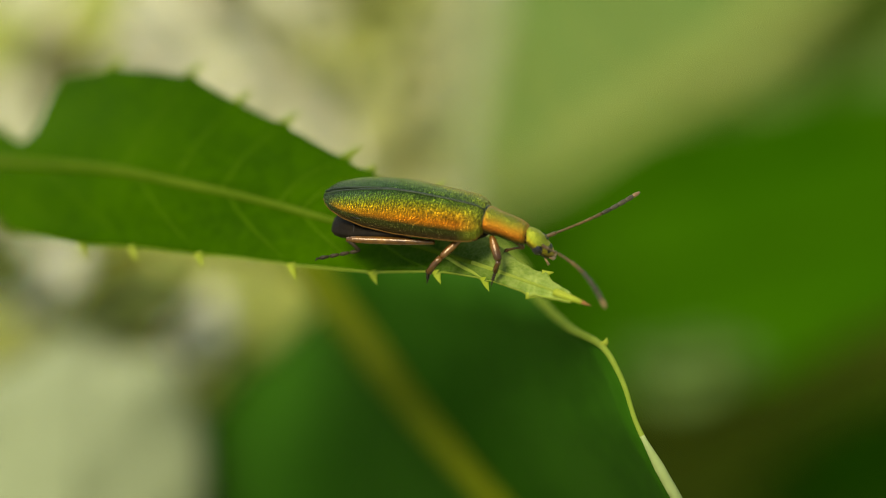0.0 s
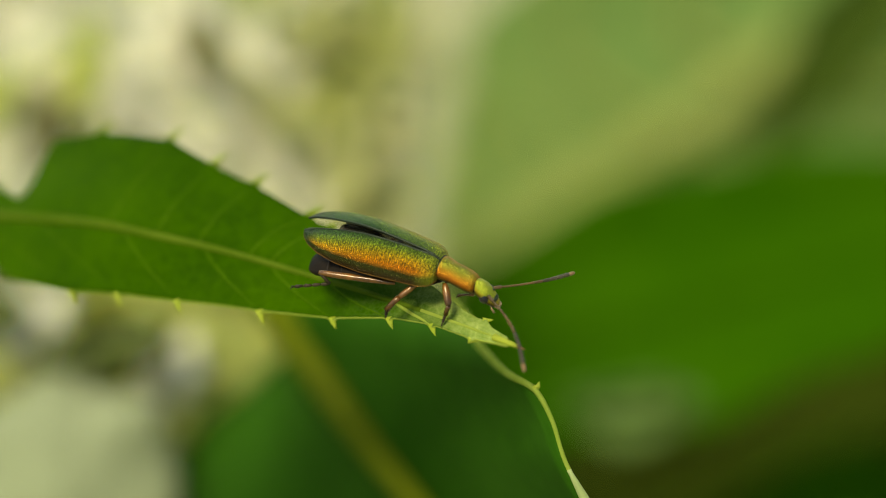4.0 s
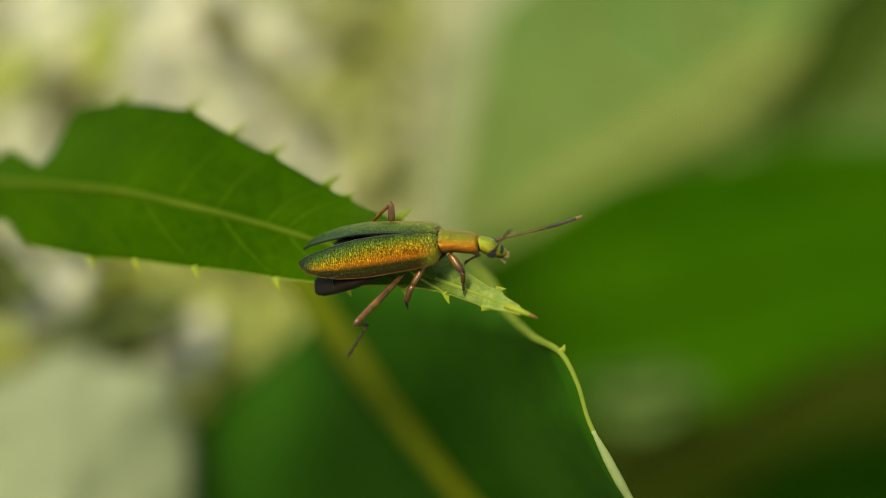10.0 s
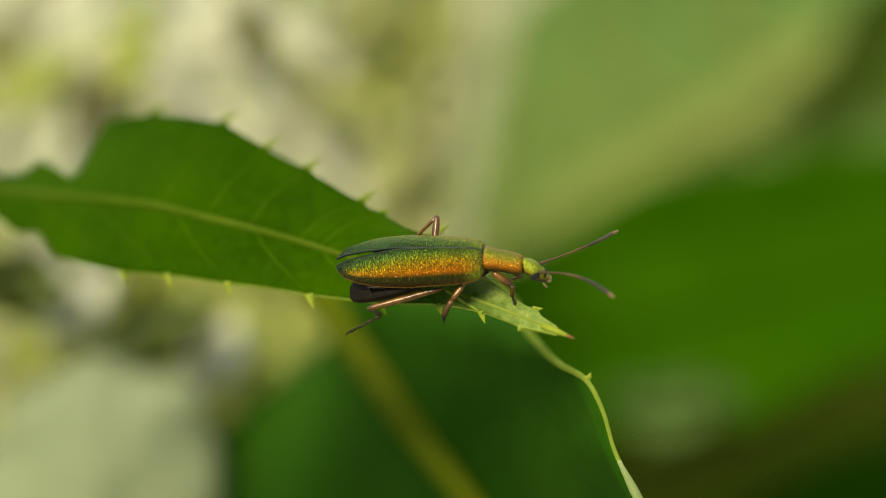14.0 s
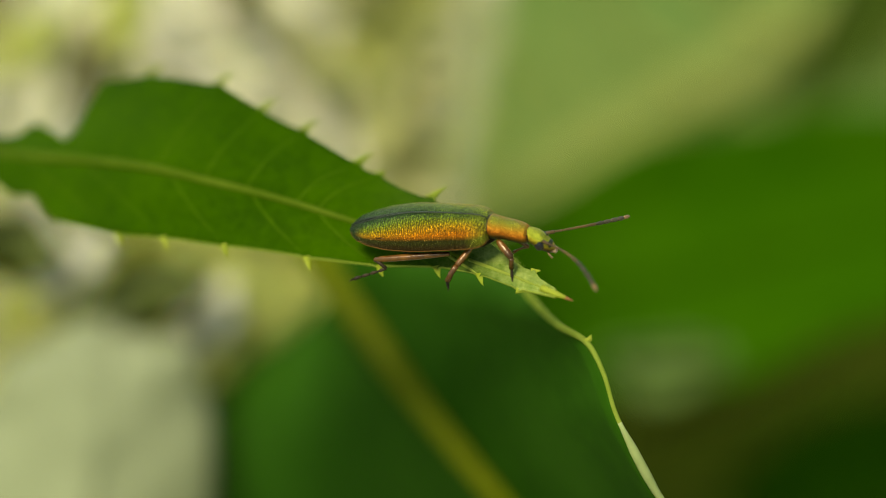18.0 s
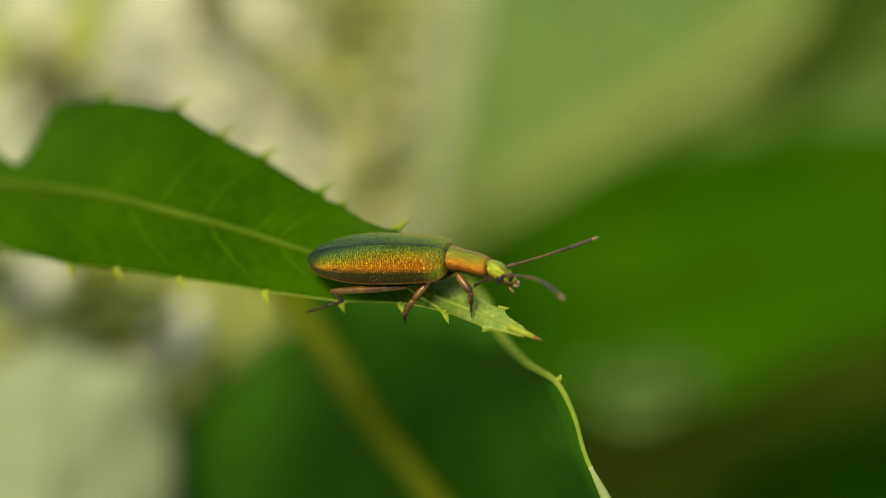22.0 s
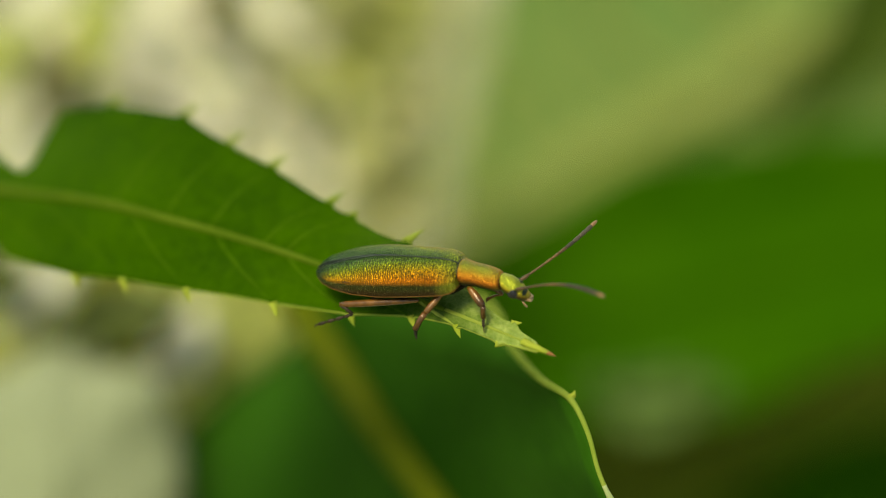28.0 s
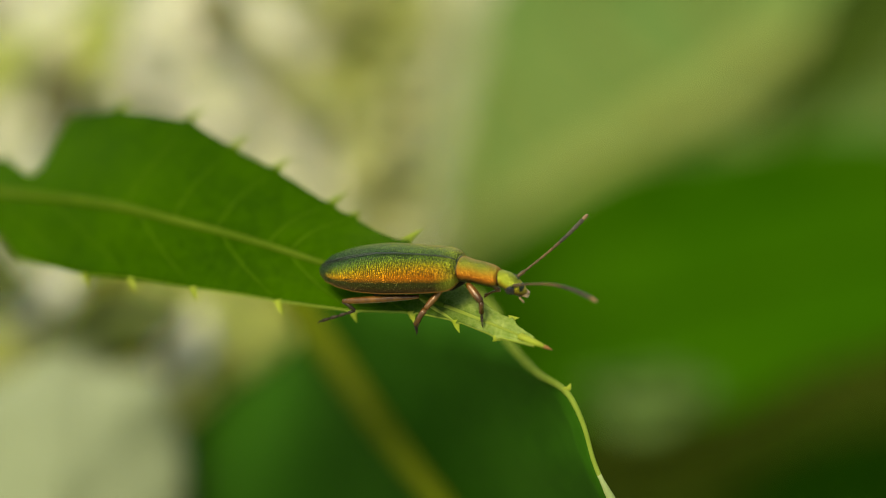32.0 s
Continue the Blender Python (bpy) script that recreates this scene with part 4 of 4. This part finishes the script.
def feeler(side):
    """An antenna of eleven segments along x; it darkens towards its tip and bends a little."""
    bend = [Vector((s * 3.95, 0.28 * side * math.sin(s * math.pi) * -1, 0.16 * math.sin(s * math.pi))) * MM for s in (i / 11 for i in range(12))]
    ob = None
    for i in range(11):
        a, b = bend[i], bend[i + 1]
        r = (0.075, 0.045, 0.046, 0.05, 0.056, 0.066, 0.076, 0.084, 0.09, 0.09, 0.078)[i] * MM
        bm = tube([a, a.lerp(b, 0.12), a.lerp(b, 0.75), a.lerp(b, 0.97)], [r * 0.75, r * 0.85, r, r * 0.75], 10)
        if i == 10:
            bm.free()
            bm = tube([a, a.lerp(b, 0.2), a.lerp(b, 0.6), a.lerp(b, 0.9), b], [r * 0.6, r, r * 0.9, r * 0.6, r * 0.15], 10)
        mat = FEELER if i < 6 else FEELER_TIP if i == 10 else FEELER_END
        if ob is None:
            ob = part("antenna", bm, mat, beetle, "segmented brown antenna with a dark end")
        else:
            part("antenna_segment", bm, mat, ob)
    return ob


FEELER_R, FEELER_L = feeler(-1), feeler(1)


def leg(coxa, knee, ankle, toe, thick=0.17, shin=0.45, dark=False, label="reddish brown leg with a dark foot", foot=None):
    """A leg whose origin is its hip; thigh, shin, foot of four joints and two claws."""
    c, k, a, f = [Vector(p) - Vector(coxa) for p in (coxa, knee, ankle, toe)]
    line = [c.lerp(k, s) * MM for s in (0, 0.15, 0.4, 0.7, 0.92, 1.0)]
    ob = part("leg", tube(line, [thick * q * MM for q in (0.55, 0.78, 1.0, 1.0, 0.88, 0.62)], 12), LEG, beetle, label)
    ob.location = Vector(coxa) * MM
    m = (k + a) / 2 + Vector((0, 0, 0.05))
    part("shin", tube([k * MM, k.lerp(m, 0.5) * MM, m * MM, a * MM], [shin * thick * q * MM for q in (1.0, 1.05, 1.0, 1.1)], 10), FOOT if dark else LEG, ob)
    for i in range(4):
        p, q = a.lerp(f, i / 4), a.lerp(f, (i + 0.92) / 4)
        part("foot_joint", tube([p * MM, p.lerp(q, 0.7) * MM, q * MM], [0.05 * MM, 0.075 * MM, 0.04 * MM], 8), foot or FOOT, ob)
    d = (f - a).normalized()
    for s in (-1, 1):
        part("claw", tube([f * MM, (f + d * 0.08 + Vector((0, 0.05 * s, 0))) * MM, (f + d * 0.13 + Vector((0, 0.06 * s, -0.08))) * MM], [0.03 * MM, 0.022 * MM, 0.006 * MM], 6), FOOT, ob)
    return ob


LEG_HIND_R = leg((-1.7, -0.85, 0.36), (-4.85, -1.26, 0.26), (-4.35, -1.42, -0.06), (-5.8, -1.78, -0.4), 0.14, 0.5, True)
leg((-0.75, -0.6, 0.6), (-1.3, -1.35, 0.2), (-1.66, -1.8, -0.26), (-1.66, -1.86, -0.48), 0.135, 0.85)
LEG_FORE_R = leg((0.3, -0.4, 0.8), (0.75, -1.05, 0.3), (0.65, -1.15, -0.15), (0.6, -1.35, -0.45), 0.16, 0.6)
LEG_HIND_L = leg((-2.3, 0.65, 0.55), (-2.1, 1.75, 1.9), (-3.5, 1.65, 0.6), (-4.3, 1.6, 0.25), 0.15, 0.5)
leg((-0.75, 0.6, 0.6), (-1.0, 1.0, 0.3), (-1.2, 1.3, -0.1), (-1.5, 1.5, -0.25), 0.15)
leg((0.3, 0.3, 0.72), (1.35, 0.05, 0.06), (0.75, 0.0, -0.15), (0.68, 0.02, -0.22), 0.1, foot=LEG)

cam.data.dof.use_dof = True
cam.data.dof.focus_object = beetle
cam.data.dof.aperture_fstop = 18.5


def spin(at_mm, swing, lift, tilt=0.0):
    """A part's pose in the beetle's space: its hinge in mm, then degrees about z, y and x."""
    return Matrix.Translation(Vector(at_mm) * MM) @ pose(0, 0, 0, 0, 0, swing) @ pose(0, 0, 0, 0, lift, 0) @ pose(0, 0, 0, tilt, 0, 0)


def motions():
    walk(beetle, BODY_ROWS)
    for ob, hinge, rows in ((ELY_R, (-0.1, -0.7, 1.25), ELYTRON_RIGHT), (ELY_L, (-0.1, 0.7, 1.25), ELYTRON_LEFT),
                            (FEELER_R, (2.14, -0.24, 0.66), ANTENNA_RIGHT), (FEELER_L, (2.14, 0.24, 0.68), ANTENNA_LEFT)):
        walk(ob, [(t, spin(hinge, *turn)) for t, *turn in rows])
    walk(abdomen, [(t, spin(ABDOMEN_AT, side, -a)) for t, a, side in ABDOMEN_ROWS])
    walk(WING_R, [(t, spin((-0.3 - d, -0.24, 1.45), a, b)) for t, d, a, b in WING_RIGHT])
    walk(WING_L, [(t, spin((-0.3 - d, 0.24, 1.45), a, b)) for t, d, a, b in WING_LEFT])
    for tip in (TIP_R, TIP_L):
        walk(tip, [(t, spin((-4.3, 0, -0.04), 0, a)) for t, a in WING_TIP_ROWS])
    walk(LEG_HIND_L, [(t, spin((-2.3, 0.65, 0.55), a, 0, b)) for t, a, b in LEG_HIND_LEFT])
    walk(LEG_FORE_R, [(t, spin((0.3, -0.4, 0.8), a, 0)) for t, a in LEG_FORE_RIGHT])
    walk(LEG_HIND_R, [(t, spin((-1.7, -0.85, 0.36), a, b)) for t, a, b in LEG_HIND_RIGHT])
    walk(low_leaf, [(t, Matrix.Translation((RIGHT * x + UP * u) * MM)) for t, x, u in LOW_LEAF_ROWS])


# seconds, droop and swing to the right in degrees
ABDOMEN_ROWS = [(0, 14, 8.1), (1, 14, 8.1), (1.5, 12, 6.3), (2, 11, 5.4), (3, 13, 7.2), (3.3, 17, 10.8), (3.5, 18, 11.7), (5.5, 11, 5.4), (7, 11, 5.4), (7.5, 14, 0), (7.7, 10, -6), (8, 9, -7), (8.25, 11, -2), (8.5, 14, 8.1), (9, 16, 9.9), (9.5, 15, 9.0), (10, 15, 9.0), (10.5, 9, 3.6), (11, 8, 2.7), (12, 11, 5.4), (13, 15, 9.0), (13.5, 15, 9.0), (15.5, 17, 10.8), (16, 15, 9.0), (16.5, 11, 5.4), (17, 6, 0.9), (18, 2, 0.0), (32, 2, 0.0)]
# seconds, shift back in mm, swing and lift in degrees
WING_RIGHT = [(0, 0.2, 3, -8), (1, 0.2, 3, -8), (2, 0.0, 2, -5), (3, 0.1, 2, -5), (3.3, 0.3, 4, -12), (3.5, 0.3, 4, -13), (5.5, 0.0, 2, -5), (7, 0.0, 2, -5), (7.5, 0.1, -3, -6), (7.7, 0.1, -6, -4), (7.85, 0.1, -2, -14), (8, 0.1, 2, -20), (8.25, 0.2, 2, -14), (8.5, 0.3, 2, -10), (9, 0.3, 4, -8), (9.5, 0.3, 4, -10), (10, 0.3, 4, -10), (10.5, 0.0, 2, -5), (12, 0.1, 2, -5), (13, 0.3, 4, -11), (13.5, 0.3, 4, -11), (15.5, 0.4, 6, -20), (16, 0.3, 4, -17), (16.5, 0.1, 3, -6), (17, 0.0, 2, -5), (32, 0.0, 2, -5)]
WING_LEFT = [(0, 0.0, -2, -5), (7, 0.1, -2, -5), (7.5, 0.1, -7, -1), (7.7, 0.1, -9, 0), (8, 0.1, -6, -2), (8.5, 0.3, -2, -6), (9, 0.3, -2, -6), (10, 0.0, -2, -5), (32, 0.0, -2, -5)]
# seconds, fold of the wing tip in degrees
WING_TIP_ROWS = [(0, -172), (7.1, -172), (7.25, -100), (7.4, -30), (7.5, -2), (7.7, 0), (7.8, -50), (7.9, -115), (8, -172), (32, -172)]
# seconds, swing and tilt in degrees
LEG_HIND_LEFT = [(0, 25, -72), (2, 25, -72), (2.3, 0, 0), (3, 5, -8), (3.5, 25, -72), (6.8, 25, -72), (7.1, 10, -20), (8, 25, -72), (9.5, 25, -72), (9.9, 0, 0), (10.5, 0, 6), (11.5, 0, 0), (13, 0, -4), (13.5, 0, -6), (15.5, 25, -72), (32, 25, -72)]
LEG_HIND_RIGHT = [(0, 4, 0), (2, 4, 0), (2.3, -6, -4), (3, -4, -2), (3.5, 4, 0), (7, 4, 0), (7.4, -8, -10), (8, -8, -10), (8.5, 2, -4), (9, 6, -4), (9.7, 6, -3), (10, 50, 5), (10.3, 9, -4), (11, 7, -4), (13, 8, -4), (13.5, 8, -4), (15.5, 6, -8), (16, 6, -8), (16.5, 4, -3), (18, 0, 0), (32, 0, 0)]
# seconds, swing in degrees
LEG_FORE_RIGHT = [(0, 0), (10, 4), (10.5, 14), (11, 24), (12, 35), (13.5, 38), (17.2, 38), (18, 18), (32, 18)]
BODY_ROWS = [
    (0.0, pose(0.00146, -0.00179, 0.44995, 13.75, 4.01, -18.84)),
    (0.5, pose(0.00131, -0.00159, 0.45009, 14.19, 5.31, -15.74)),
    (1.0, pose(0.00133, -0.00174, 0.44997, 17.07, 6.94, -18.35)),
    (1.5, pose(0.00117, -0.00136, 0.44999, 15.28, 9.32, -17.18)),
    (2.0, pose(0.00132, -0.00174, 0.44997, 18.68, -4.42, -21.59)),
    (2.5, pose(0.00118, -0.00188, 0.44971, 22.11, -10.90, -21.85)),
    (3.0, pose(0.00148, -0.00176, 0.44974, 18.71, -6.04, -18.53)),
    (3.5, pose(0.00185, -0.00160, 0.45006, 15.77, 7.86, -26.29)),
    (5.5, pose(0.00147, -0.00174, 0.45012, 24.23, -4.17, -20.13)),
    (6.0, pose(0.00166, -0.00188, 0.45000, 22.16, -6.72, -27.37)),
    (6.5, pose(0.00112, -0.00192, 0.44991, 21.59, -4.80, -28.15)),
    (7.0, pose(0.00144, -0.00174, 0.44991, 24.14, -7.55, -22.12)),
    (7.5, pose(0.00092, -0.00189, 0.45006, 22.55, 2.71, -9.42)),
    (7.7, pose(0.00078, -0.00170, 0.45037, 22.39, 0.72, -8.61)),
    (8.0, pose(0.00089, -0.00195, 0.44992, 22.34, 0.90, -8.22)),
    (8.5, pose(0.00177, -0.00191, 0.44969, 12.99, -9.09, -15.59)),
    (9.0, pose(0.00205, -0.00192, 0.45008, 9.30, 8.73, -13.13)),
    (9.5, pose(0.00157, -0.00175, 0.44992, 14.22, 1.48, -15.11)),
    (10.0, pose(0.00143, -0.00181, 0.45001, 18.95, -11.50, -10.22)),
    (10.5, pose(0.00177, -0.00185, 0.44992, 21.42, -11.74, -19.94)),
    (11.0, pose(0.00198, -0.00186, 0.44999, 20.82, -10.83, -23.16)),
    (11.5, pose(0.00185, -0.00195, 0.44994, 17.01, -8.53, -18.93)),
    (12.0, pose(0.00173, -0.00184, 0.45007, 17.45, -9.15, -13.36)),
    (12.5, pose(0.00165, -0.00189, 0.44984, 17.26, -9.10, -15.88)),
    (13.0, pose(0.00159, -0.00186, 0.45000, 15.79, -4.52, -10.03)),
    (13.5, pose(0.00159, -0.00174, 0.44994, 15.89, -4.81, -8.60)),
    (15.5, pose(0.00174, -0.00165, 0.45001, 18.73, -6.13, -11.04)),
    (16.0, pose(0.00158, -0.00170, 0.45000, 18.38, -3.41, -9.27)),
    (16.5, pose(0.00174, -0.00184, 0.44982, 18.99, -15.69, -16.70)),
    (17.0, pose(0.00195, -0.00178, 0.44998, 16.57, -7.62, -18.12)),
    (17.5, pose(0.00202, -0.00184, 0.44986, 14.34, -8.56, -19.52)),
    (18.0, pose(0.00202, -0.00192, 0.44979, 14.36, -8.23, -18.83)),
    (19.0, pose(0.00179, -0.00192, 0.44992, 15.05, -9.43, -21.77)),
    (20.0, pose(0.00179, -0.00192, 0.44992, 15.05, -9.43, -21.77)),
    (26.0, pose(0.00179, -0.00192, 0.44992, 15.05, -9.43, -21.77)),
    (32.0, pose(0.00179, -0.00192, 0.44992, 15.05, -9.43, -21.77)),
]
# seconds, outward swing, lift and roll in degrees
ELYTRON_RIGHT = [(0.0, 0.0, 0.0, 0), (0.5, 0.0, 0.0, 0), (1.0, 0.0, 0.0, 0), (1.5, 0.0, 0.0, 0), (2.0, 0.0, 0.0, 0), (2.5, 0.0, 0.0, 0), (3.0, 0.0, 0.0, 0), (3.5, 0.0, 0.0, 0), (5.5, 0.0, 0.0, 0), (6.0, 0.0, 0.0, 0), (6.5, 0.0, 0.0, 0), (7.0, 0.0, 0.0, 0), (7.5, 9.9, -7.9, -30), (7.7, 13.9, -10.3, -45), (8.0, 5.6, -16.1, -15), (8.5, 0.0, 0.0, 0), (9.0, -4.6, 13.4, 0), (9.5, 0.0, 0.0, 0), (10.0, 0.0, 0.0, 0), (10.5, 0.0, 0.0, 0), (11.0, 0.0, 0.0, 0), (11.5, 0.0, 0.0, 0), (12.0, 0.0, 0.0, 0), (12.5, 0.0, 0.0, 0), (13.0, 0.0, 0.0, 0), (13.5, 0.0, 0.0, 0), (15.5, 0.0, 0.0, 0), (16.0, -1.7, -4.9, 0), (16.5, 0.0, 0.0, 0), (17.0, 0.0, 0.0, 0), (17.5, 0.0, 0.0, 0), (18.0, 0.0, 0.0, 0), (19.0, 0.0, 0.0, 0), (20.0, 0.0, 0.0, 0), (32.0, 0.0, 0.0, 0)]
# seconds, outward swing, lift and roll in degrees
ELYTRON_LEFT = [(0.0, -0.7, 0.8, 9), (0.5, -9.5, 2.4, 12), (1.0, -10.0, 0.2, 12), (1.5, 4.8, 3.0, 8), (2.0, -3.0, 1.0, 14), (2.5, -4.3, 4.5, 12), (3.0, -4.0, 2.2, 12), (3.5, -4.0, 2.2, 8), (5.5, -4.3, 2.7, 0), (6.0, -1.5, 0.8, 8), (6.5, -0.7, 0.8, 9), (7.0, -2.4, 4.2, 0), (7.5, -32.6, 0.4, 25), (7.7, -51.6, 20.2, 42), (8.0, -22.0, -9.0, 10), (8.5, -12.4, 20.9, -12), (9.0, -13.5, 10.9, -6), (9.5, -4.6, 3.7, 10), (10.0, -7.6, -1.1, 10), (10.5, -1.5, 0.8, 8), (11.0, -1.5, 0.8, 8), (11.5, -0.7, 0.8, 9), (12.0, -3.9, 2.8, 10), (12.5, 1.3, 3.1, 10), (13.0, -1.6, 2.5, 12), (13.5, -1.2, 2.2, 12), (15.5, -3.0, 0.3, 14), (16.0, -3.0, -0.8, 14), (16.5, -0.7, 0.8, 9), (17.0, -1.5, 0.3, 10), (17.5, -0.7, 0.8, 9), (18.0, -0.7, 0.8, 9), (19.0, -0.7, 0.8, 9), (20.0, -0.7, 0.8, 9), (32.0, -0.7, 0.8, 9)]
# seconds, turn and dip in degrees
ANTENNA_RIGHT = [(0.0, -40.1, -3.6), (1.0, -40.9, -20.4), (2.0, -39.9, -16.1), (2.5, -45.4, 32.1), (3.0, -37.4, -3.1), (3.5, -47.2, 5.7), (5.5, -34.6, -4.5), (6.0, -38.3, -0.0), (6.5, -52.3, -18.1), (7.0, -36.7, -57.3), (7.5, -45.0, 2.1), (7.7, -41.7, -34.6), (8.0, -49.4, -42.4), (8.5, -52.5, 1.8), (9.0, -51.1, -6.6), (9.5, -39.8, -21.0), (10.0, -51.6, -48.9), (10.5, -72.8, 24.9), (11.0, -52.1, -29.1), (11.5, -53.2, -13.2), (12.0, -54.4, 27.0), (12.5, -29.9, -23.7), (13.0, -51.0, -10.3), (13.5, -37.6, -9.5), (15.5, -29.2, -18.0), (16.0, -39.8, 6.5), (16.5, -24.6, 8.7), (17.0, -36.3, 28.4), (17.5, -51.5, 28.4), (18.0, -42.9, -0.4), (18.5, -38.2, -7.6), (19.0, -39.6, 3.0), (20.0, -55.3, -32.7), (20.5, -43.8, -25.7), (21.0, -36.0, -0.5), (22.0, -31.3, -13.3), (23.0, -32.4, -11.4), (24.0, -31.3, -10.5), (24.5, -23.7, -32.9), (25.0, -21.4, -23.3), (26.0, -9.4, -7.4), (26.5, -12.4, -4.8), (28.5, -10.7, -16.0), (29.0, -12.0, -24.1), (29.5, -14.9, -25.7), (30.0, -20.0, -30.9), (31.0, -19.1, -7.3), (31.5, -19.0, -3.3), (32.0, -15.1, -6.1)]
# seconds, turn and dip in degrees
ANTENNA_LEFT = [(0.0, 48.6, -2.3), (1.0, 52.2, -7.4), (2.0, 55.5, 5.6), (2.5, 62.7, 5.8), (3.0, 46.0, 16.1), (3.5, 49.0, 18.7), (5.5, 61.0, 10.4), (6.0, 47.0, 18.8), (6.5, 39.3, 34.4), (7.0, 40.3, 11.8), (7.5, 30.8, 23.8), (7.7, 27.7, 5.6), (8.0, 33.5, -0.3), (8.5, 44.5, 30.7), (9.0, 46.1, 16.2), (9.5, 47.6, 23.5), (10.0, 32.1, 17.7), (10.5, 12.3, 50.1), (11.0, 36.9, 31.9), (11.5, 23.0, 31.2), (12.0, 46.2, 8.8), (12.5, 42.0, 13.1), (13.0, 36.2, 9.7), (13.5, 39.2, 11.5), (15.5, 58.2, 0.1), (16.0, 66.4, -12.9), (16.5, 58.1, 6.2), (17.0, 58.3, 0.0), (17.5, 55.3, 12.3), (18.0, 45.5, 20.3), (18.5, 49.6, -0.5), (19.0, 46.9, 7.1), (20.0, 36.9, 14.4), (20.5, 41.0, 9.8), (21.0, 41.9, 7.9), (22.0, 44.9, 12.0), (23.0, 38.0, 26.9), (24.0, 45.9, 11.7), (24.5, 63.7, -7.5), (25.0, 63.2, -6.8), (26.0, 72.1, -16.8), (26.5, 75.9, -14.0), (28.5, 56.7, 1.0), (29.0, 57.8, -1.3), (29.5, 55.6, 1.3), (30.0, 57.1, 5.4), (31.0, 54.9, 5.4), (31.5, 57.4, 3.8), (32.0, 61.1, -3.6)]
# seconds, shift to the right and up in mm
LOW_LEAF_ROWS = [(0.0, -0.16, 0.18), (0.5, -0.29, 0.04), (1.0, 0.09, -0.07), (1.5, -0.07, -0.02), (2.0, 0.18, -0.11), (2.5, -0.04, -0.18), (3.0, 0.22, -0.36), (3.5, -0.24, 0.07), (5.5, -0.20, -0.11), (6.0, -0.51, 0.11), (6.5, -0.84, 0.49), (7.0, -1.11, 0.49), (7.5, -1.35, 0.75), (8.0, -0.89, 0.22), (8.5, -0.29, 0.22), (9.0, -0.53, 0.42), (9.5, -0.31, 0.44), (10.0, 0.34, 0.30), (11.0, -0.27, 0.22), (12.0, -0.44, 0.07), (13.0, -0.18, 0.02), (13.5, -0.13, 0.00), (15.5, 0.00, 0.00), (32.0, 0.00, 0.00)]


motions()
